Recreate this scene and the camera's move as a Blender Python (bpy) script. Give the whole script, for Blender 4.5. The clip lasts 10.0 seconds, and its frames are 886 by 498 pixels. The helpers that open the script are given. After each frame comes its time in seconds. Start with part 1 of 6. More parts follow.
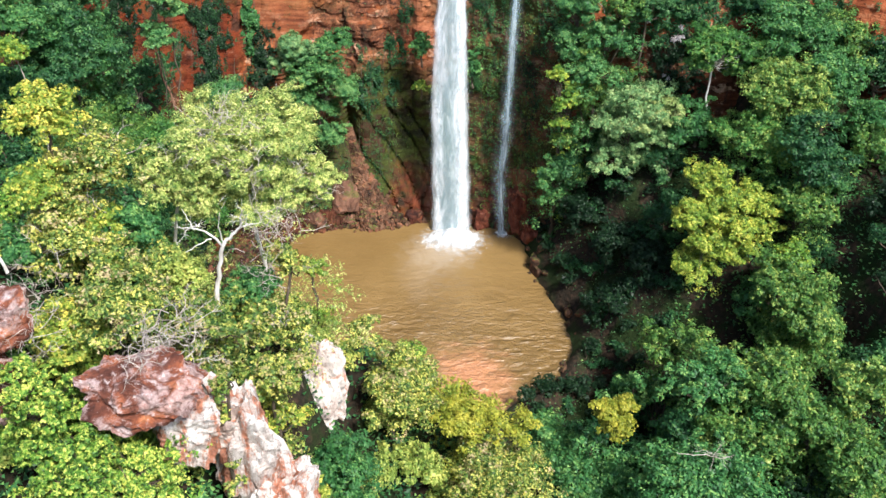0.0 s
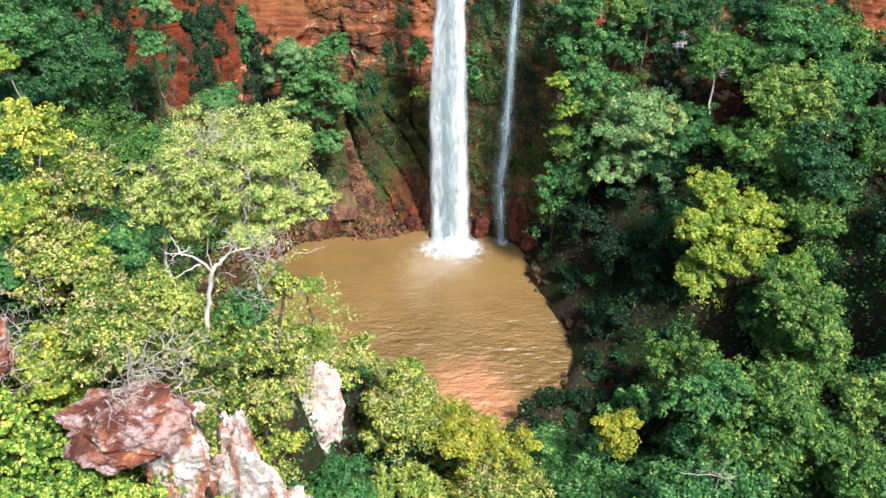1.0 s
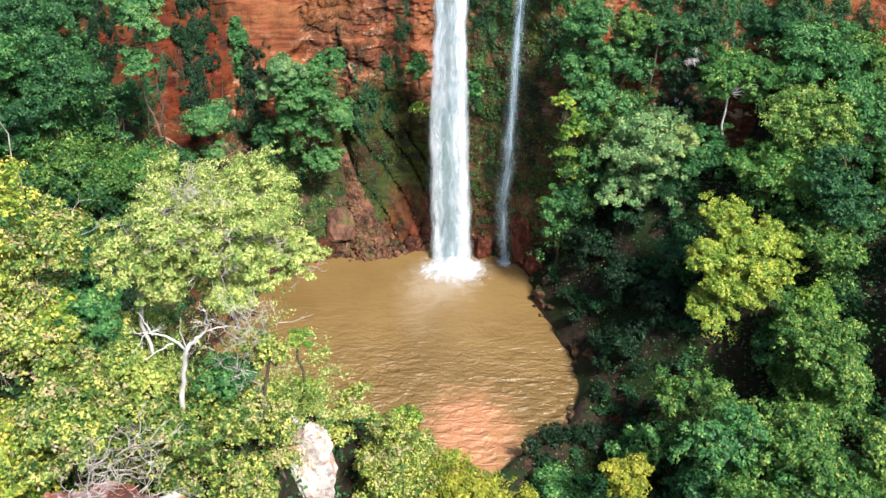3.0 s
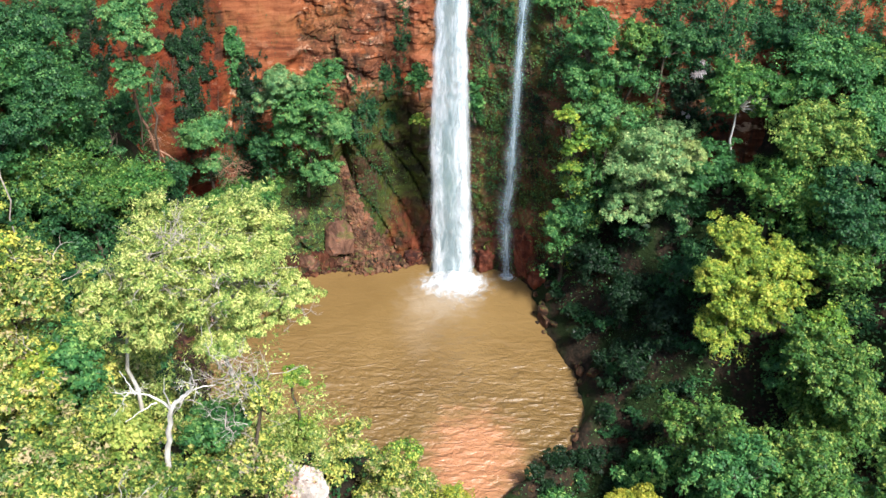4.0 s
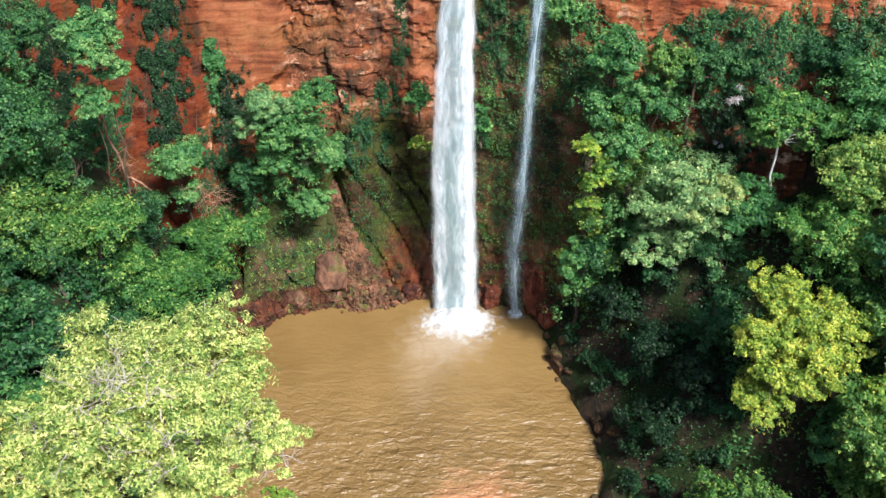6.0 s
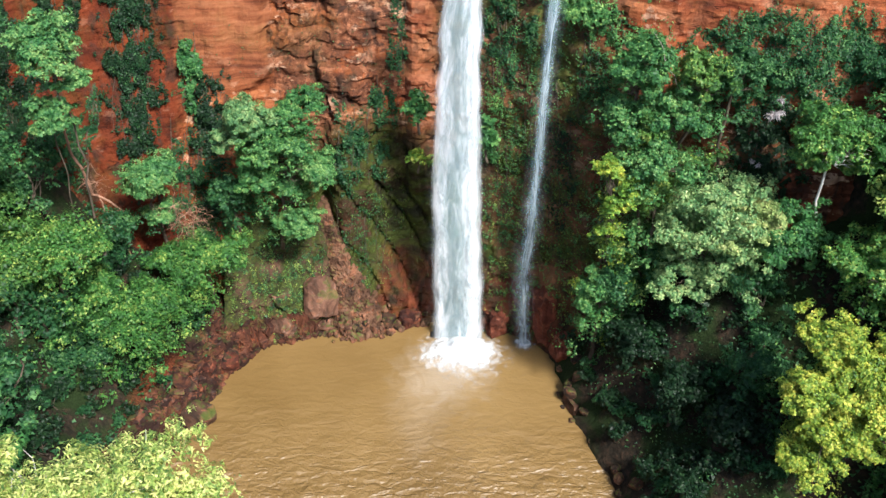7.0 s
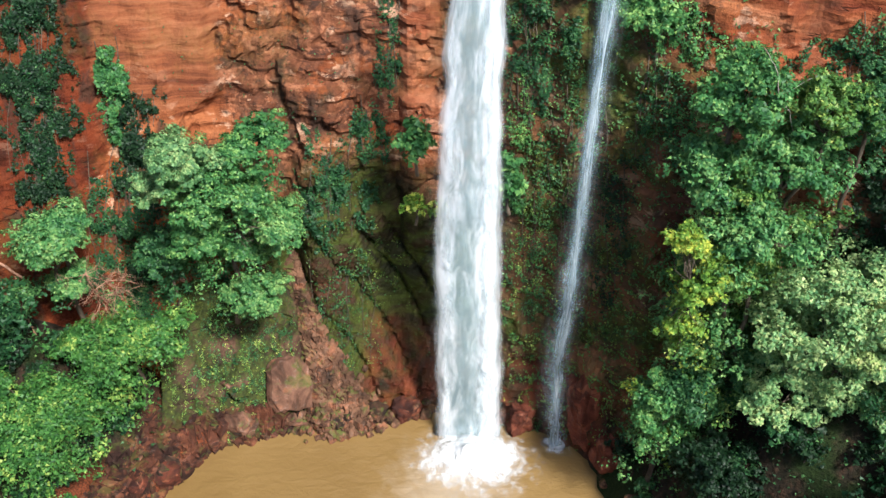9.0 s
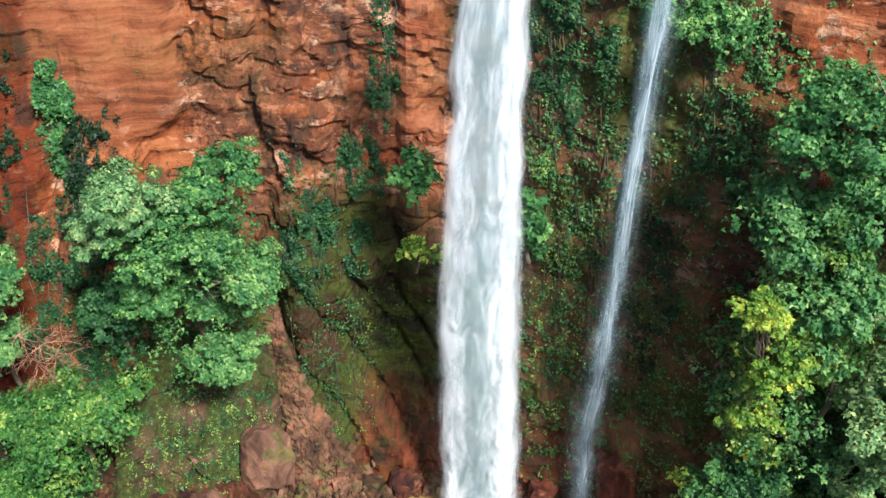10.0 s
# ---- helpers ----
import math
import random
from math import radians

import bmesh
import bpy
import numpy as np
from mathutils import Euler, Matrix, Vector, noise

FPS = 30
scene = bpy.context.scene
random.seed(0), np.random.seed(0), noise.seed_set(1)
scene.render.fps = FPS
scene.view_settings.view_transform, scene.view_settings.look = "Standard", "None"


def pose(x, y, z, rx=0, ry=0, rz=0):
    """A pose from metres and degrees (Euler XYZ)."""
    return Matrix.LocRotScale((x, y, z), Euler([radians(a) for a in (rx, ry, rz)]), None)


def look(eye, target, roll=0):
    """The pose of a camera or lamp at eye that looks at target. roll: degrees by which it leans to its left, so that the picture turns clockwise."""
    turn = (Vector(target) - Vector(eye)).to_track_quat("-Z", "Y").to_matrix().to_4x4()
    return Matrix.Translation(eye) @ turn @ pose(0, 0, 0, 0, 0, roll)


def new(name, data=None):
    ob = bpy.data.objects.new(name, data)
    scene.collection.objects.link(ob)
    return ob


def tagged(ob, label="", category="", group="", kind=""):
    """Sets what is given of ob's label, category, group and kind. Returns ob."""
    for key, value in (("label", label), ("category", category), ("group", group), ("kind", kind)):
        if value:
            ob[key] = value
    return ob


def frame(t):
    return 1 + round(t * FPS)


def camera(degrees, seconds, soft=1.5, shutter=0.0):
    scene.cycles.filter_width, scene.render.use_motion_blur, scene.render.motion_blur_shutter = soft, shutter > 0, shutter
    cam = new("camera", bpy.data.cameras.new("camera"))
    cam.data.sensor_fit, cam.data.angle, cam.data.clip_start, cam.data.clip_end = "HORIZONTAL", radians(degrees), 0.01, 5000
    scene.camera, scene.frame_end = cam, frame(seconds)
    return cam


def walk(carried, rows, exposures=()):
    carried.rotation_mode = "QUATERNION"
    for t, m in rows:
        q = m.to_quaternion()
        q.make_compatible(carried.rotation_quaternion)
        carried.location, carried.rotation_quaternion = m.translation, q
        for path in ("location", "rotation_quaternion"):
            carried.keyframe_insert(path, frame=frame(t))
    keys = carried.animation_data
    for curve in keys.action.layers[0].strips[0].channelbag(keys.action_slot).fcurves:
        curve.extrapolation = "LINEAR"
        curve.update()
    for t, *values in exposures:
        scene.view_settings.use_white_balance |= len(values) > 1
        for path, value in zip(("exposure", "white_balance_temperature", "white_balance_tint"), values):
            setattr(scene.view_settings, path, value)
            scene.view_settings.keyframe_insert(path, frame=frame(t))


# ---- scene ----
cam = camera(50, 10.0, soft=1.5)
PATH = [
    (0, (0.090, -54.497, 37.695), (0.064, -52.873, 36.529), 0.32),
    (0.5, (0.118, -53.918, 37.726), (0.092, -52.295, 36.558), 0.22),
    (1, (0.157, -53.336, 37.765), (0.130, -51.715, 36.595), 0.13),
    (1.5, (0.179, -52.611, 37.844), (0.151, -50.992, 36.670), 0.04),
    (2, (0.201, -51.877, 37.911), (0.171, -50.261, 36.732), 0.01),
    (2.5, (0.231, -51.040, 38.010), (0.199, -49.428, 36.826), -0.05),
    (4, (0.269, -48.332, 38.433), (0.232, -46.733, 37.232), -0.31),
    (4.5, (0.276, -47.180, 38.627), (0.235, -45.588, 37.418), -0.39),
    (5, (0.199, -45.889, 38.582), (0.159, -44.303, 37.365), -0.38),
    (5.5, (-0.047, -44.108, 38.283), (-0.080, -42.529, 37.057), -0.26),
    (7, (-0.877, -36.394, 36.296), (-0.885, -34.848, 35.028), 0.27),
    (7.5, (-0.951, -33.488, 35.226), (-0.958, -31.951, 33.947), 0.35),
    (8, (-0.960, -30.446, 34.060), (-0.970, -28.918, 32.769), 0.29),
    (8.5, (-0.923, -27.476, 32.870), (-0.937, -25.956, 31.571), 0.19),
    (9, (-1.014, -24.446, 31.552), (-1.032, -22.931, 30.245), 0.02),
    (9.5, (-1.085, -21.617, 30.242), (-1.107, -20.106, 28.932), -0.07),
    (10, (-1.195, -18.707, 29.028), (-1.218, -17.199, 27.714), -0.19),
]
walk(cam, [(t, look(eye, target, roll)) for t, eye, target, roll in PATH])

# ---- light: a bright hazy sky with a soft high sun from behind the camera's right ----
SUN_TO = Vector((0.35, -0.46, 0.81)).normalized()
world = bpy.data.worlds.new("sky")
scene.world = world
world.use_nodes = True
wn, wl = world.node_tree.nodes, world.node_tree.links
wn.clear()
sky = wn.new("ShaderNodeTexSky")
sky.sky_type, sky.sun_disc = "NISHITA", False
sky.sun_elevation = math.asin(SUN_TO.z)
sky.sun_rotation = math.atan2(SUN_TO.x, SUN_TO.y)
sky.dust_density = 1.8
back = wn.new("ShaderNodeBackground")
back.inputs["Strength"].default_value = 0.145
wout = wn.new("ShaderNodeOutputWorld")
wl.new(sky.outputs[0], back.inputs[0])
wl.new(back.outputs[0], wout.inputs[0])
sun_data = bpy.data.lights.new("sun", "SUN")
sun_data.energy, sun_data.angle, sun_data.color = 4.8, radians(8), (1.0, 0.985, 0.97)
sun = new("sun", sun_data)
sun.matrix_world = look(SUN_TO * 80, (0, 0, 0))
scene.view_settings.exposure = 0.74


# ---- materials ----
class Nodes:
    """A short way to write node trees."""

    def __init__(self, name):
        self.mat = bpy.data.materials.new(name)
        self.mat.use_nodes = True
        self.n, self.l = self.mat.node_tree.nodes, self.mat.node_tree.links
        self.n.clear()
        self.out = self.add("ShaderNodeOutputMaterial")

    def add(self, kind, ins=None, **props):
        node = self.n.new(kind)
        if "operation" in props:
            node.operation = props["operation"]
        if "data_type" in props:
            node.data_type, node.blend_type = props["data_type"], props["blend_type"]
        if "interpolation_type" in props:
            node.interpolation_type = props["interpolation_type"]
        for k, v in (ins or {}).items():
            if isinstance(v, bpy.types.NodeSocket):
                self.l.new(v, node.inputs[k])
            else:
                node.inputs[k].default_value = v
        return node

    def coords(self, scale=(1, 1, 1)):
        c = self.add("ShaderNodeTexCoord")
        return self.add("ShaderNodeMapping", {"Vector": c.outputs["Object"], "Scale": scale}).outputs[0]

    def noise(self, vec, scale, detail=4.0, rough=0.55, warp=0.0):
        return self.add("ShaderNodeTexNoise", {"Vector": vec, "Scale": scale, "Detail": detail, "Roughness": rough, "Distortion": warp}).outputs[0]

    def ramp(self, fac, stops, smooth=False):
        r = self.add("ShaderNodeValToRGB", {"Fac": fac})
        els = r.color_ramp.elements
        while len(els) < len(stops):
            els.new(0.5)
        for e, (p, c) in zip(els, stops):
            e.position = p
            e.color = (*c, 1) if len(c) == 3 else c
        if smooth:
            r.color_ramp.interpolation = "EASE"
        return r.outputs[0]

    def step(self, fac, lo, hi):
        return self.add("ShaderNodeMapRange", {"Value": fac, "From Min": lo, "From Max": hi}, interpolation_type="SMOOTHSTEP").outputs[0]

    def mix(self, fac, a, b, blend="MIX"):
        m = self.add("ShaderNodeMix", data_type="RGBA", blend_type=blend)
        for sock, v in ((m.inputs["Factor"], fac), (m.inputs[6], a), (m.inputs[7], b)):
            if isinstance(v, bpy.types.NodeSocket):
                self.l.new(v, sock)
            else:
                sock.default_value = v if not isinstance(v, tuple) or len(v) == 4 else (*v, 1)
        return m.outputs[2]

    def math(self, op, a, b=0.0):
        m = self.add("ShaderNodeMath", operation=op)
        for sock, v in zip(m.inputs, (a, b)):
            if isinstance(v, bpy.types.NodeSocket):
                self.l.new(v, sock)
            else:
                sock.default_value = v
        return m.outputs[0]

    def bump(self, height, strength, distance=0.1):
        return self.add("ShaderNodeBump", {"Height": height, "Strength": strength, "Distance": distance}).outputs[0]

    def finish(self, shader):
        self.l.new(shader, self.out.inputs[0])
        return self.mat

    def principled(self, color, rough=0.8, normal=None, spec=0.3, **more):
        ins = {"Base Color": color if isinstance(color, bpy.types.NodeSocket) else (*color, 1), "Roughness": rough, "Specular IOR Level": spec}
        if normal is not None:
            ins["Normal"] = normal
        ins.update(more)
        return self.add("ShaderNodeBsdfPrincipled", ins).outputs[0]


def leaf_material(name, dark, mid, light, sheen=0.22, thin=0.25, dry=None, grain=1.5, turn=0.5, single=0.46):
    """Leaves: each leaf takes its own tint between three greens; light comes through a little."""
    m = Nodes(name)
    geo = m.add("ShaderNodeNewGeometry")
    info = m.add("ShaderNodeObjectInfo")
    vec = m.coords()
    patch = m.noise(vec, grain, 4.0, 0.65)
    f = m.math("ADD", m.math("ADD", 0.22 - single / 2, m.math("MULTIPLY", geo.outputs["Random Per Island"], single)), m.math("MULTIPLY", m.math("SUBTRACT", patch, 0.30), 1.45))
    f = m.math("ADD", f, m.math("MULTIPLY", m.math("SUBTRACT", info.outputs["Random"], 0.5), 0.16))
    col = m.ramp(f, [(0.10, dark), (turn, mid), (0.93, light)])
    if dry:
        col = m.mix(m.math("MULTIPLY", m.step(m.noise(vec, 1.3, 4.0, 0.7), 0.52, 0.60), m.step(geo.outputs["Random Per Island"], 0.25, 0.5)), col, dry)
    body = m.principled(col, 0.48, spec=sheen)
    lit = m.add("ShaderNodeBsdfTranslucent", {"Color": m.mix(0.5, col, light)}).outputs[0]
    return m.finish(m.add("ShaderNodeMixShader", {0: thin, 1: body, 2: lit}).outputs[0])


LEAF = {
    "green": leaf_material("leaf_green", (0.012, 0.060, 0.023), (0.058, 0.190, 0.053), (0.29, 0.47, 0.13), turn=0.6, grain=1.9),
    "dark": leaf_material("leaf_dark", (0.007, 0.034, 0.016), (0.026, 0.098, 0.033), (0.13, 0.28, 0.085), turn=0.6, grain=1.9),
    "teal": leaf_material("leaf_deep_green", (0.012, 0.07, 0.028), (0.066, 0.205, 0.060), (0.31, 0.47, 0.15)),
    "yellow": leaf_material("leaf_yellow_green", (0.016, 0.085, 0.017), (0.21, 0.33, 0.044), (0.72, 0.64, 0.11), single=0.6),
    "gold": leaf_material("leaf_gold", (0.09, 0.15, 0.02), (0.27, 0.30, 0.035), (0.66, 0.56, 0.09)),
    "feather": leaf_material("leaf_feathery", (0.045, 0.12, 0.030), (0.27, 0.375, 0.082), (0.76, 0.72, 0.26), grain=2.6, single=0.75),
    "scrub": leaf_material("leaf_mixed_scrub", (0.012, 0.058, 0.016), (0.135, 0.235, 0.046), (0.72, 0.64, 0.15), dry=(0.46, 0.36, 0.20), grain=2.6, single=0.75),
    "flower": leaf_material("leaf_yellow_tips", (0.045, 0.14, 0.022), (0.21, 0.31, 0.045), (0.78, 0.64, 0.12), grain=2.0, turn=0.56, single=0.60),
    "lime": leaf_material("leaf_lime", (0.006, 0.040, 0.010), (0.12, 0.275, 0.038), (0.70, 0.70, 0.145), grain=5.0, turn=0.56, single=0.70),
    "tips": leaf_material("leaf_yellow_tipped", (0.009, 0.050, 0.016), (0.085, 0.205, 0.043), (0.47, 0.53, 0.125), grain=2.0, turn=0.58),
    "sunny": leaf_material("leaf_sunny_yellow_green", (0.018, 0.085, 0.018), (0.14, 0.28, 0.040), (0.60, 0.57, 0.085), grain=1.3, turn=0.55),
    "pale": leaf_material("leaf_bleached", (0.16, 0.13, 0.12), (0.36, 0.32, 0.32), (0.62, 0.58, 0.58)),
    # near-black copy of the leaves, with the shade they stand in painted in
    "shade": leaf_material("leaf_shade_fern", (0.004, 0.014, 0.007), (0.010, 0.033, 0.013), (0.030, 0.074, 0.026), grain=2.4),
    "bank": leaf_material("leaf_bank_bush", (0.009, 0.052, 0.017), (0.070, 0.210, 0.044), (0.42, 0.51, 0.115), grain=1.2, turn=0.60),
    "haze": leaf_material("leaf_pale_grey_green", (0.024, 0.095, 0.040), (0.125, 0.275, 0.098), (0.46, 0.55, 0.22), grain=2.2),
    # sunlight is put into this pale cream leaf colour
    "cream": leaf_material("leaf_cream_tipped", (0.06, 0.14, 0.045), (0.27, 0.38, 0.12), (0.76, 0.68, 0.30), grain=2.2),
    "olive": leaf_material("leaf_olive", (0.05, 0.13, 0.025), (0.22, 0.31, 0.06), (0.56, 0.56, 0.14), single=0.60),
}


def bark_material(name, dark, light):
    m = Nodes(name)
    vec = m.coords((1, 1, 0.35))
    a, b = m.noise(vec, 4.0, 5.0), m.noise(vec, 22.0, 3.0)
    col = m.ramp(a, [(0.35, dark), (0.65, light)])
    return m.finish(m.principled(col, 0.85, m.bump(b, 0.5, 0.03)))


BARK = bark_material("bark_brown", (0.04, 0.03, 0.02), (0.13, 0.10, 0.07))
BARK_PALE = bark_material("bark_pale", (0.42, 0.38, 0.33), (0.74, 0.70, 0.64))


BARK_RUST = bark_material("bark_rusty_brown", (0.14, 0.070, 0.040), (0.42, 0.23, 0.15))
BARK_GREY = bark_material("bark_dry_grey", (0.22, 0.18, 0.15), (0.52, 0.46, 0.40))


def cliff_material():
    """Red sandstone in level beds, with dark wet streaks, moss and pale scars."""
    m = Nodes("red_sandstone")
    vec = m.coords()
    flat = m.coords((0.13, 0.13, 1.0))
    thin = m.coords((0.05, 0.05, 1.0))
    tall = m.coords((1.0, 1.0, 0.13))
    pos = m.add("ShaderNodeSeparateXYZ", {0: vec})
    beds = m.noise(flat, 1.7, 7.0, 0.66, 0.5)
    lines = m.noise(thin, 5.5, 4.0, 0.6, 0.2)
    big = m.noise(vec, 0.16, 4.0, 0.6, 0.5)
    grain = m.noise(vec, 5.0, 6.0, 0.65)
    streak = m.noise(tall, 1.1, 5.0, 0.6, 0.4)
    col = m.ramp(m.math("ADD", m.math("MULTIPLY", beds, 0.87), m.math("MULTIPLY", lines, 0.13)), [(0.34, (0.040, 0.012, 0.006)), (0.43, (0.13, 0.036, 0.013)), (0.51, (0.24, 0.072, 0.026)), (0.64, (0.34, 0.120, 0.048))])
    col = m.mix(m.step(big, 0.50, 0.68), col, (0.31, 0.070, 0.022))
    ragged = m.math("MULTIPLY", m.math("SUBTRACT", m.noise(vec, 0.55, 6.0, 0.65), 0.5), 2.6)
    # deep red rock towards the forested end
    deep = m.step(m.math("ADD", pos.outputs[0], m.math("MULTIPLY", ragged, 1.5)), -14.5, -15.3)
    col = m.mix(m.math("MULTIPLY", deep, 0.92), col, m.ramp(m.math("ADD", m.math("MULTIPLY", beds, 0.3), m.math("MULTIPLY", m.noise(m.coords((1.0, 1.0, 0.25)), 0.9, 6.0, 0.6, 0.3), 0.7)), [(0.32, (0.024, 0.006, 0.004)), (0.46, (0.090, 0.016, 0.006)), (0.66, (0.175, 0.034, 0.011))]))
    fresh = m.math("MULTIPLY", m.step(m.math("ADD", pos.outputs[0], m.math("MULTIPLY", ragged, 1.2)), 7.6, 9.0), m.step(m.math("ADD", pos.outputs[2], ragged), 14.6, 16.0))
    # a fresh orange rib just beside the falls
    rib = m.step(m.math("ADD", m.math("ABSOLUTE", m.math("ADD", pos.outputs[0], 2.25)), m.math("MULTIPLY", ragged, 0.4)), 0.95, 0.65)
    rib = m.math("MULTIPLY", rib, m.step(m.math("ADD", pos.outputs[2], ragged), 10.6, 11.6))
    fresh = m.math("MAXIMUM", fresh, rib)
    col = m.mix(m.math("MULTIPLY", fresh, 0.8), col, m.ramp(beds, [(0.36, (0.12, 0.024, 0.010)), (0.5, (0.29, 0.078, 0.030)), (0.66, (0.42, 0.17, 0.085))]))
    # a smooth light panel where slabs have come away
    px = m.step(m.math("ADD", m.math("ABSOLUTE", m.math("ADD", pos.outputs[0], 12.65)), m.math("MULTIPLY", ragged, 0.6)), 2.5, 2.15)
    pz = m.step(m.math("ADD", m.math("ABSOLUTE", m.math("SUBTRACT", pos.outputs[2], 16.6)), m.math("MULTIPLY", ragged, 0.8)), 5.7, 5.2)
    panel = m.math("MULTIPLY", px, pz)
    col = m.mix(m.math("MULTIPLY", panel, 0.8), col, m.ramp(m.math("ADD", m.math("MULTIPLY", lines, 0.35), m.math("MULTIPLY", beds, 0.65)), [(0.36, (0.105, 0.029, 0.013)), (0.48, (0.20, 0.064, 0.026)), (0.64, (0.30, 0.120, 0.055))]))
    # low rock on the wooded side, the trees' shade put into a dark red
    shadowed = m.math("MULTIPLY", m.step(pos.outputs[0], 5.0, 7.0), m.step(m.math("ADD", pos.outputs[2], ragged), 15.8, 14.4))
    col = m.mix(m.math("MULTIPLY", shadowed, 0.85), col, m.ramp(beds, [(0.36, (0.024, 0.011, 0.007)), (0.5, (0.085, 0.025, 0.013)), (0.66, (0.19, 0.060, 0.030))]))
    rest = m.math("SUBTRACT", 1.0, m.math("MULTIPLY", m.math("MAXIMUM", panel, m.math("MULTIPLY", fresh, 0.7)), 0.85))
    # grey-brown weathering, pale scars and seepage
    aged = m.math("MULTIPLY", m.math("MULTIPLY", m.step(pos.outputs[0], -10.4, -9.0), m.step(pos.outputs[0], 8.0, 6.0)), 0.09)
    crust = m.math("MULTIPLY", m.step(m.math("ADD", m.noise(vec, 0.45, 10.0, 0.72, 0.3), aged), 0.51, 0.56), m.math("MULTIPLY", rest, m.math("SUBTRACT", 1.0, m.math("MULTIPLY", deep, 0.8))))
    col = m.mix(m.math("MULTIPLY", crust, 0.60), col, m.ramp(grain, [(0.35, (0.034, 0.019, 0.013)), (0.65, (0.14, 0.062, 0.036))]))
    scar = m.coords((0.5, 0.5, 1.1))
    pale = m.math("MULTIPLY", m.step(m.noise(scar, 1.7, 9.0, 0.68), 0.545, 0.59), m.step(m.noise(vec, 0.5, 3.0), 0.42, 0.52))
    col = m.mix(m.math("MULTIPLY", m.math("MULTIPLY", pale, m.math("MULTIPLY", rest, m.math("SUBTRACT", 1.0, m.math("MULTIPLY", deep, 0.85)))), 0.75), col, (0.55, 0.33, 0.21))
    # broken faces: fresh orange flakes and blackened chips
    zone = m.math("MULTIPLY", m.math("MULTIPLY", rest, m.step(pos.outputs[0], -10.9, -9.9)), m.step(pos.outputs[0], 4.0, 1.0))
    shard = m.coords((0.9, 0.9, 1.5))
    col = m.mix(m.math("MULTIPLY", m.math("MULTIPLY", m.step(m.noise(shard, 1.1, 9.0, 0.70, 0.4), 0.51, 0.57), zone), 0.65), col, m.ramp(grain, [(0.35, (0.24, 0.080, 0.036)), (0.65, (0.44, 0.19, 0.10))]))
    col = m.mix(m.math("MULTIPLY", m.math("MULTIPLY", m.step(m.noise(shard, 1.6, 9.0, 0.70, 0.6), 0.56, 0.62), zone), 0.7), col, (0.026, 0.017, 0.014))
    col = m.mix(m.math("MULTIPLY", m.math("MULTIPLY", m.step(streak, 0.50, 0.64), rest), 0.8), col, (0.040, 0.023, 0.016))
    # wet rock and moss low down beside the falls
    low = m.math("SUBTRACT", 1.0, m.step(m.math("ADD", pos.outputs[2], m.math("MULTIPLY", big, 8.0)), 9.0, 15.5))
    near = m.math("SUBTRACT", 1.0, m.step(m.math("ABSOLUTE", m.math("ADD", pos.outputs[0], m.math("MULTIPLY", m.math("SUBTRACT", streak, 0.5), 6.0))), 6.0, 12.0))
    band = m.math("SUBTRACT", 1.0, m.step(m.math("ABSOLUTE", m.math("SUBTRACT", pos.outputs[0], 3.0)), 1.6, 5.0))
    wet = m.math("MAXIMUM", m.math("MULTIPLY", low, near), m.math("MULTIPLY", band, 0.8))
    wetcol = m.ramp(m.noise(vec, 0.8, 6.0, 0.6, 0.5), [(0.36, (0.018, 0.016, 0.008)), (0.46, (0.062, 0.045, 0.017)), (0.54, (0.115, 0.056, 0.024)), (0.68, (0.24, 0.100, 0.048))])
    col = m.mix(m.math("MULTIPLY", wet, 0.88), col, wetcol)
    mossy = m.math("MULTIPLY", m.step(m.noise(vec, 0.42, 5.0, 0.62), 0.46, 0.60), m.math("ADD", m.math("MULTIPLY", wet, 0.75), 0.16))
    moss = m.ramp(m.noise(vec, 6.0, 3.0), [(0.35, (0.012, 0.026, 0.005)), (0.62, (0.045, 0.080, 0.011)), (0.78, (0.09, 0.13, 0.018))])
    col = m.mix(mossy, col, moss)
    # the hollow left of the falls: moss, with the recess's shade painted into dark stops
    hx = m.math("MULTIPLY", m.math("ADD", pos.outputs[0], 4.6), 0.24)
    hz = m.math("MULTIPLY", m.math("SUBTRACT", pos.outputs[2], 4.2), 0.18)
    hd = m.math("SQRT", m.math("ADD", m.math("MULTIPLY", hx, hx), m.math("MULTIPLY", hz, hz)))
    moss_shade = m.math("SUBTRACT", 1.0, m.step(m.math("ADD", hd, m.math("MULTIPLY", m.math("SUBTRACT", big, 0.5), 0.9)), 0.85, 1.25))
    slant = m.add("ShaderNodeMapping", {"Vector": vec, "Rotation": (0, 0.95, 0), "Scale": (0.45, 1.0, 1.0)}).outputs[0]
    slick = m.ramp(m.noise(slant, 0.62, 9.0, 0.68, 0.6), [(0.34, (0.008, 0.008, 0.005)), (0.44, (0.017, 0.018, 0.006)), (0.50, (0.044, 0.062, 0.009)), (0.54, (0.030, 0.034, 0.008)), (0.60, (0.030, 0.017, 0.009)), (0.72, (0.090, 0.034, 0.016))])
    col = m.mix(m.math("MULTIPLY", moss_shade, 0.92), col, slick)
    # raw red rock near the water on both sides of the falls
    raw = m.math("MULTIPLY", m.step(m.math("ADD", pos.outputs[2], ragged), 3.9, 2.3), m.math("MULTIPLY", m.step(pos.outputs[0], -5.0, -4.0), m.step(pos.outputs[0], 6.5, 5.0)))
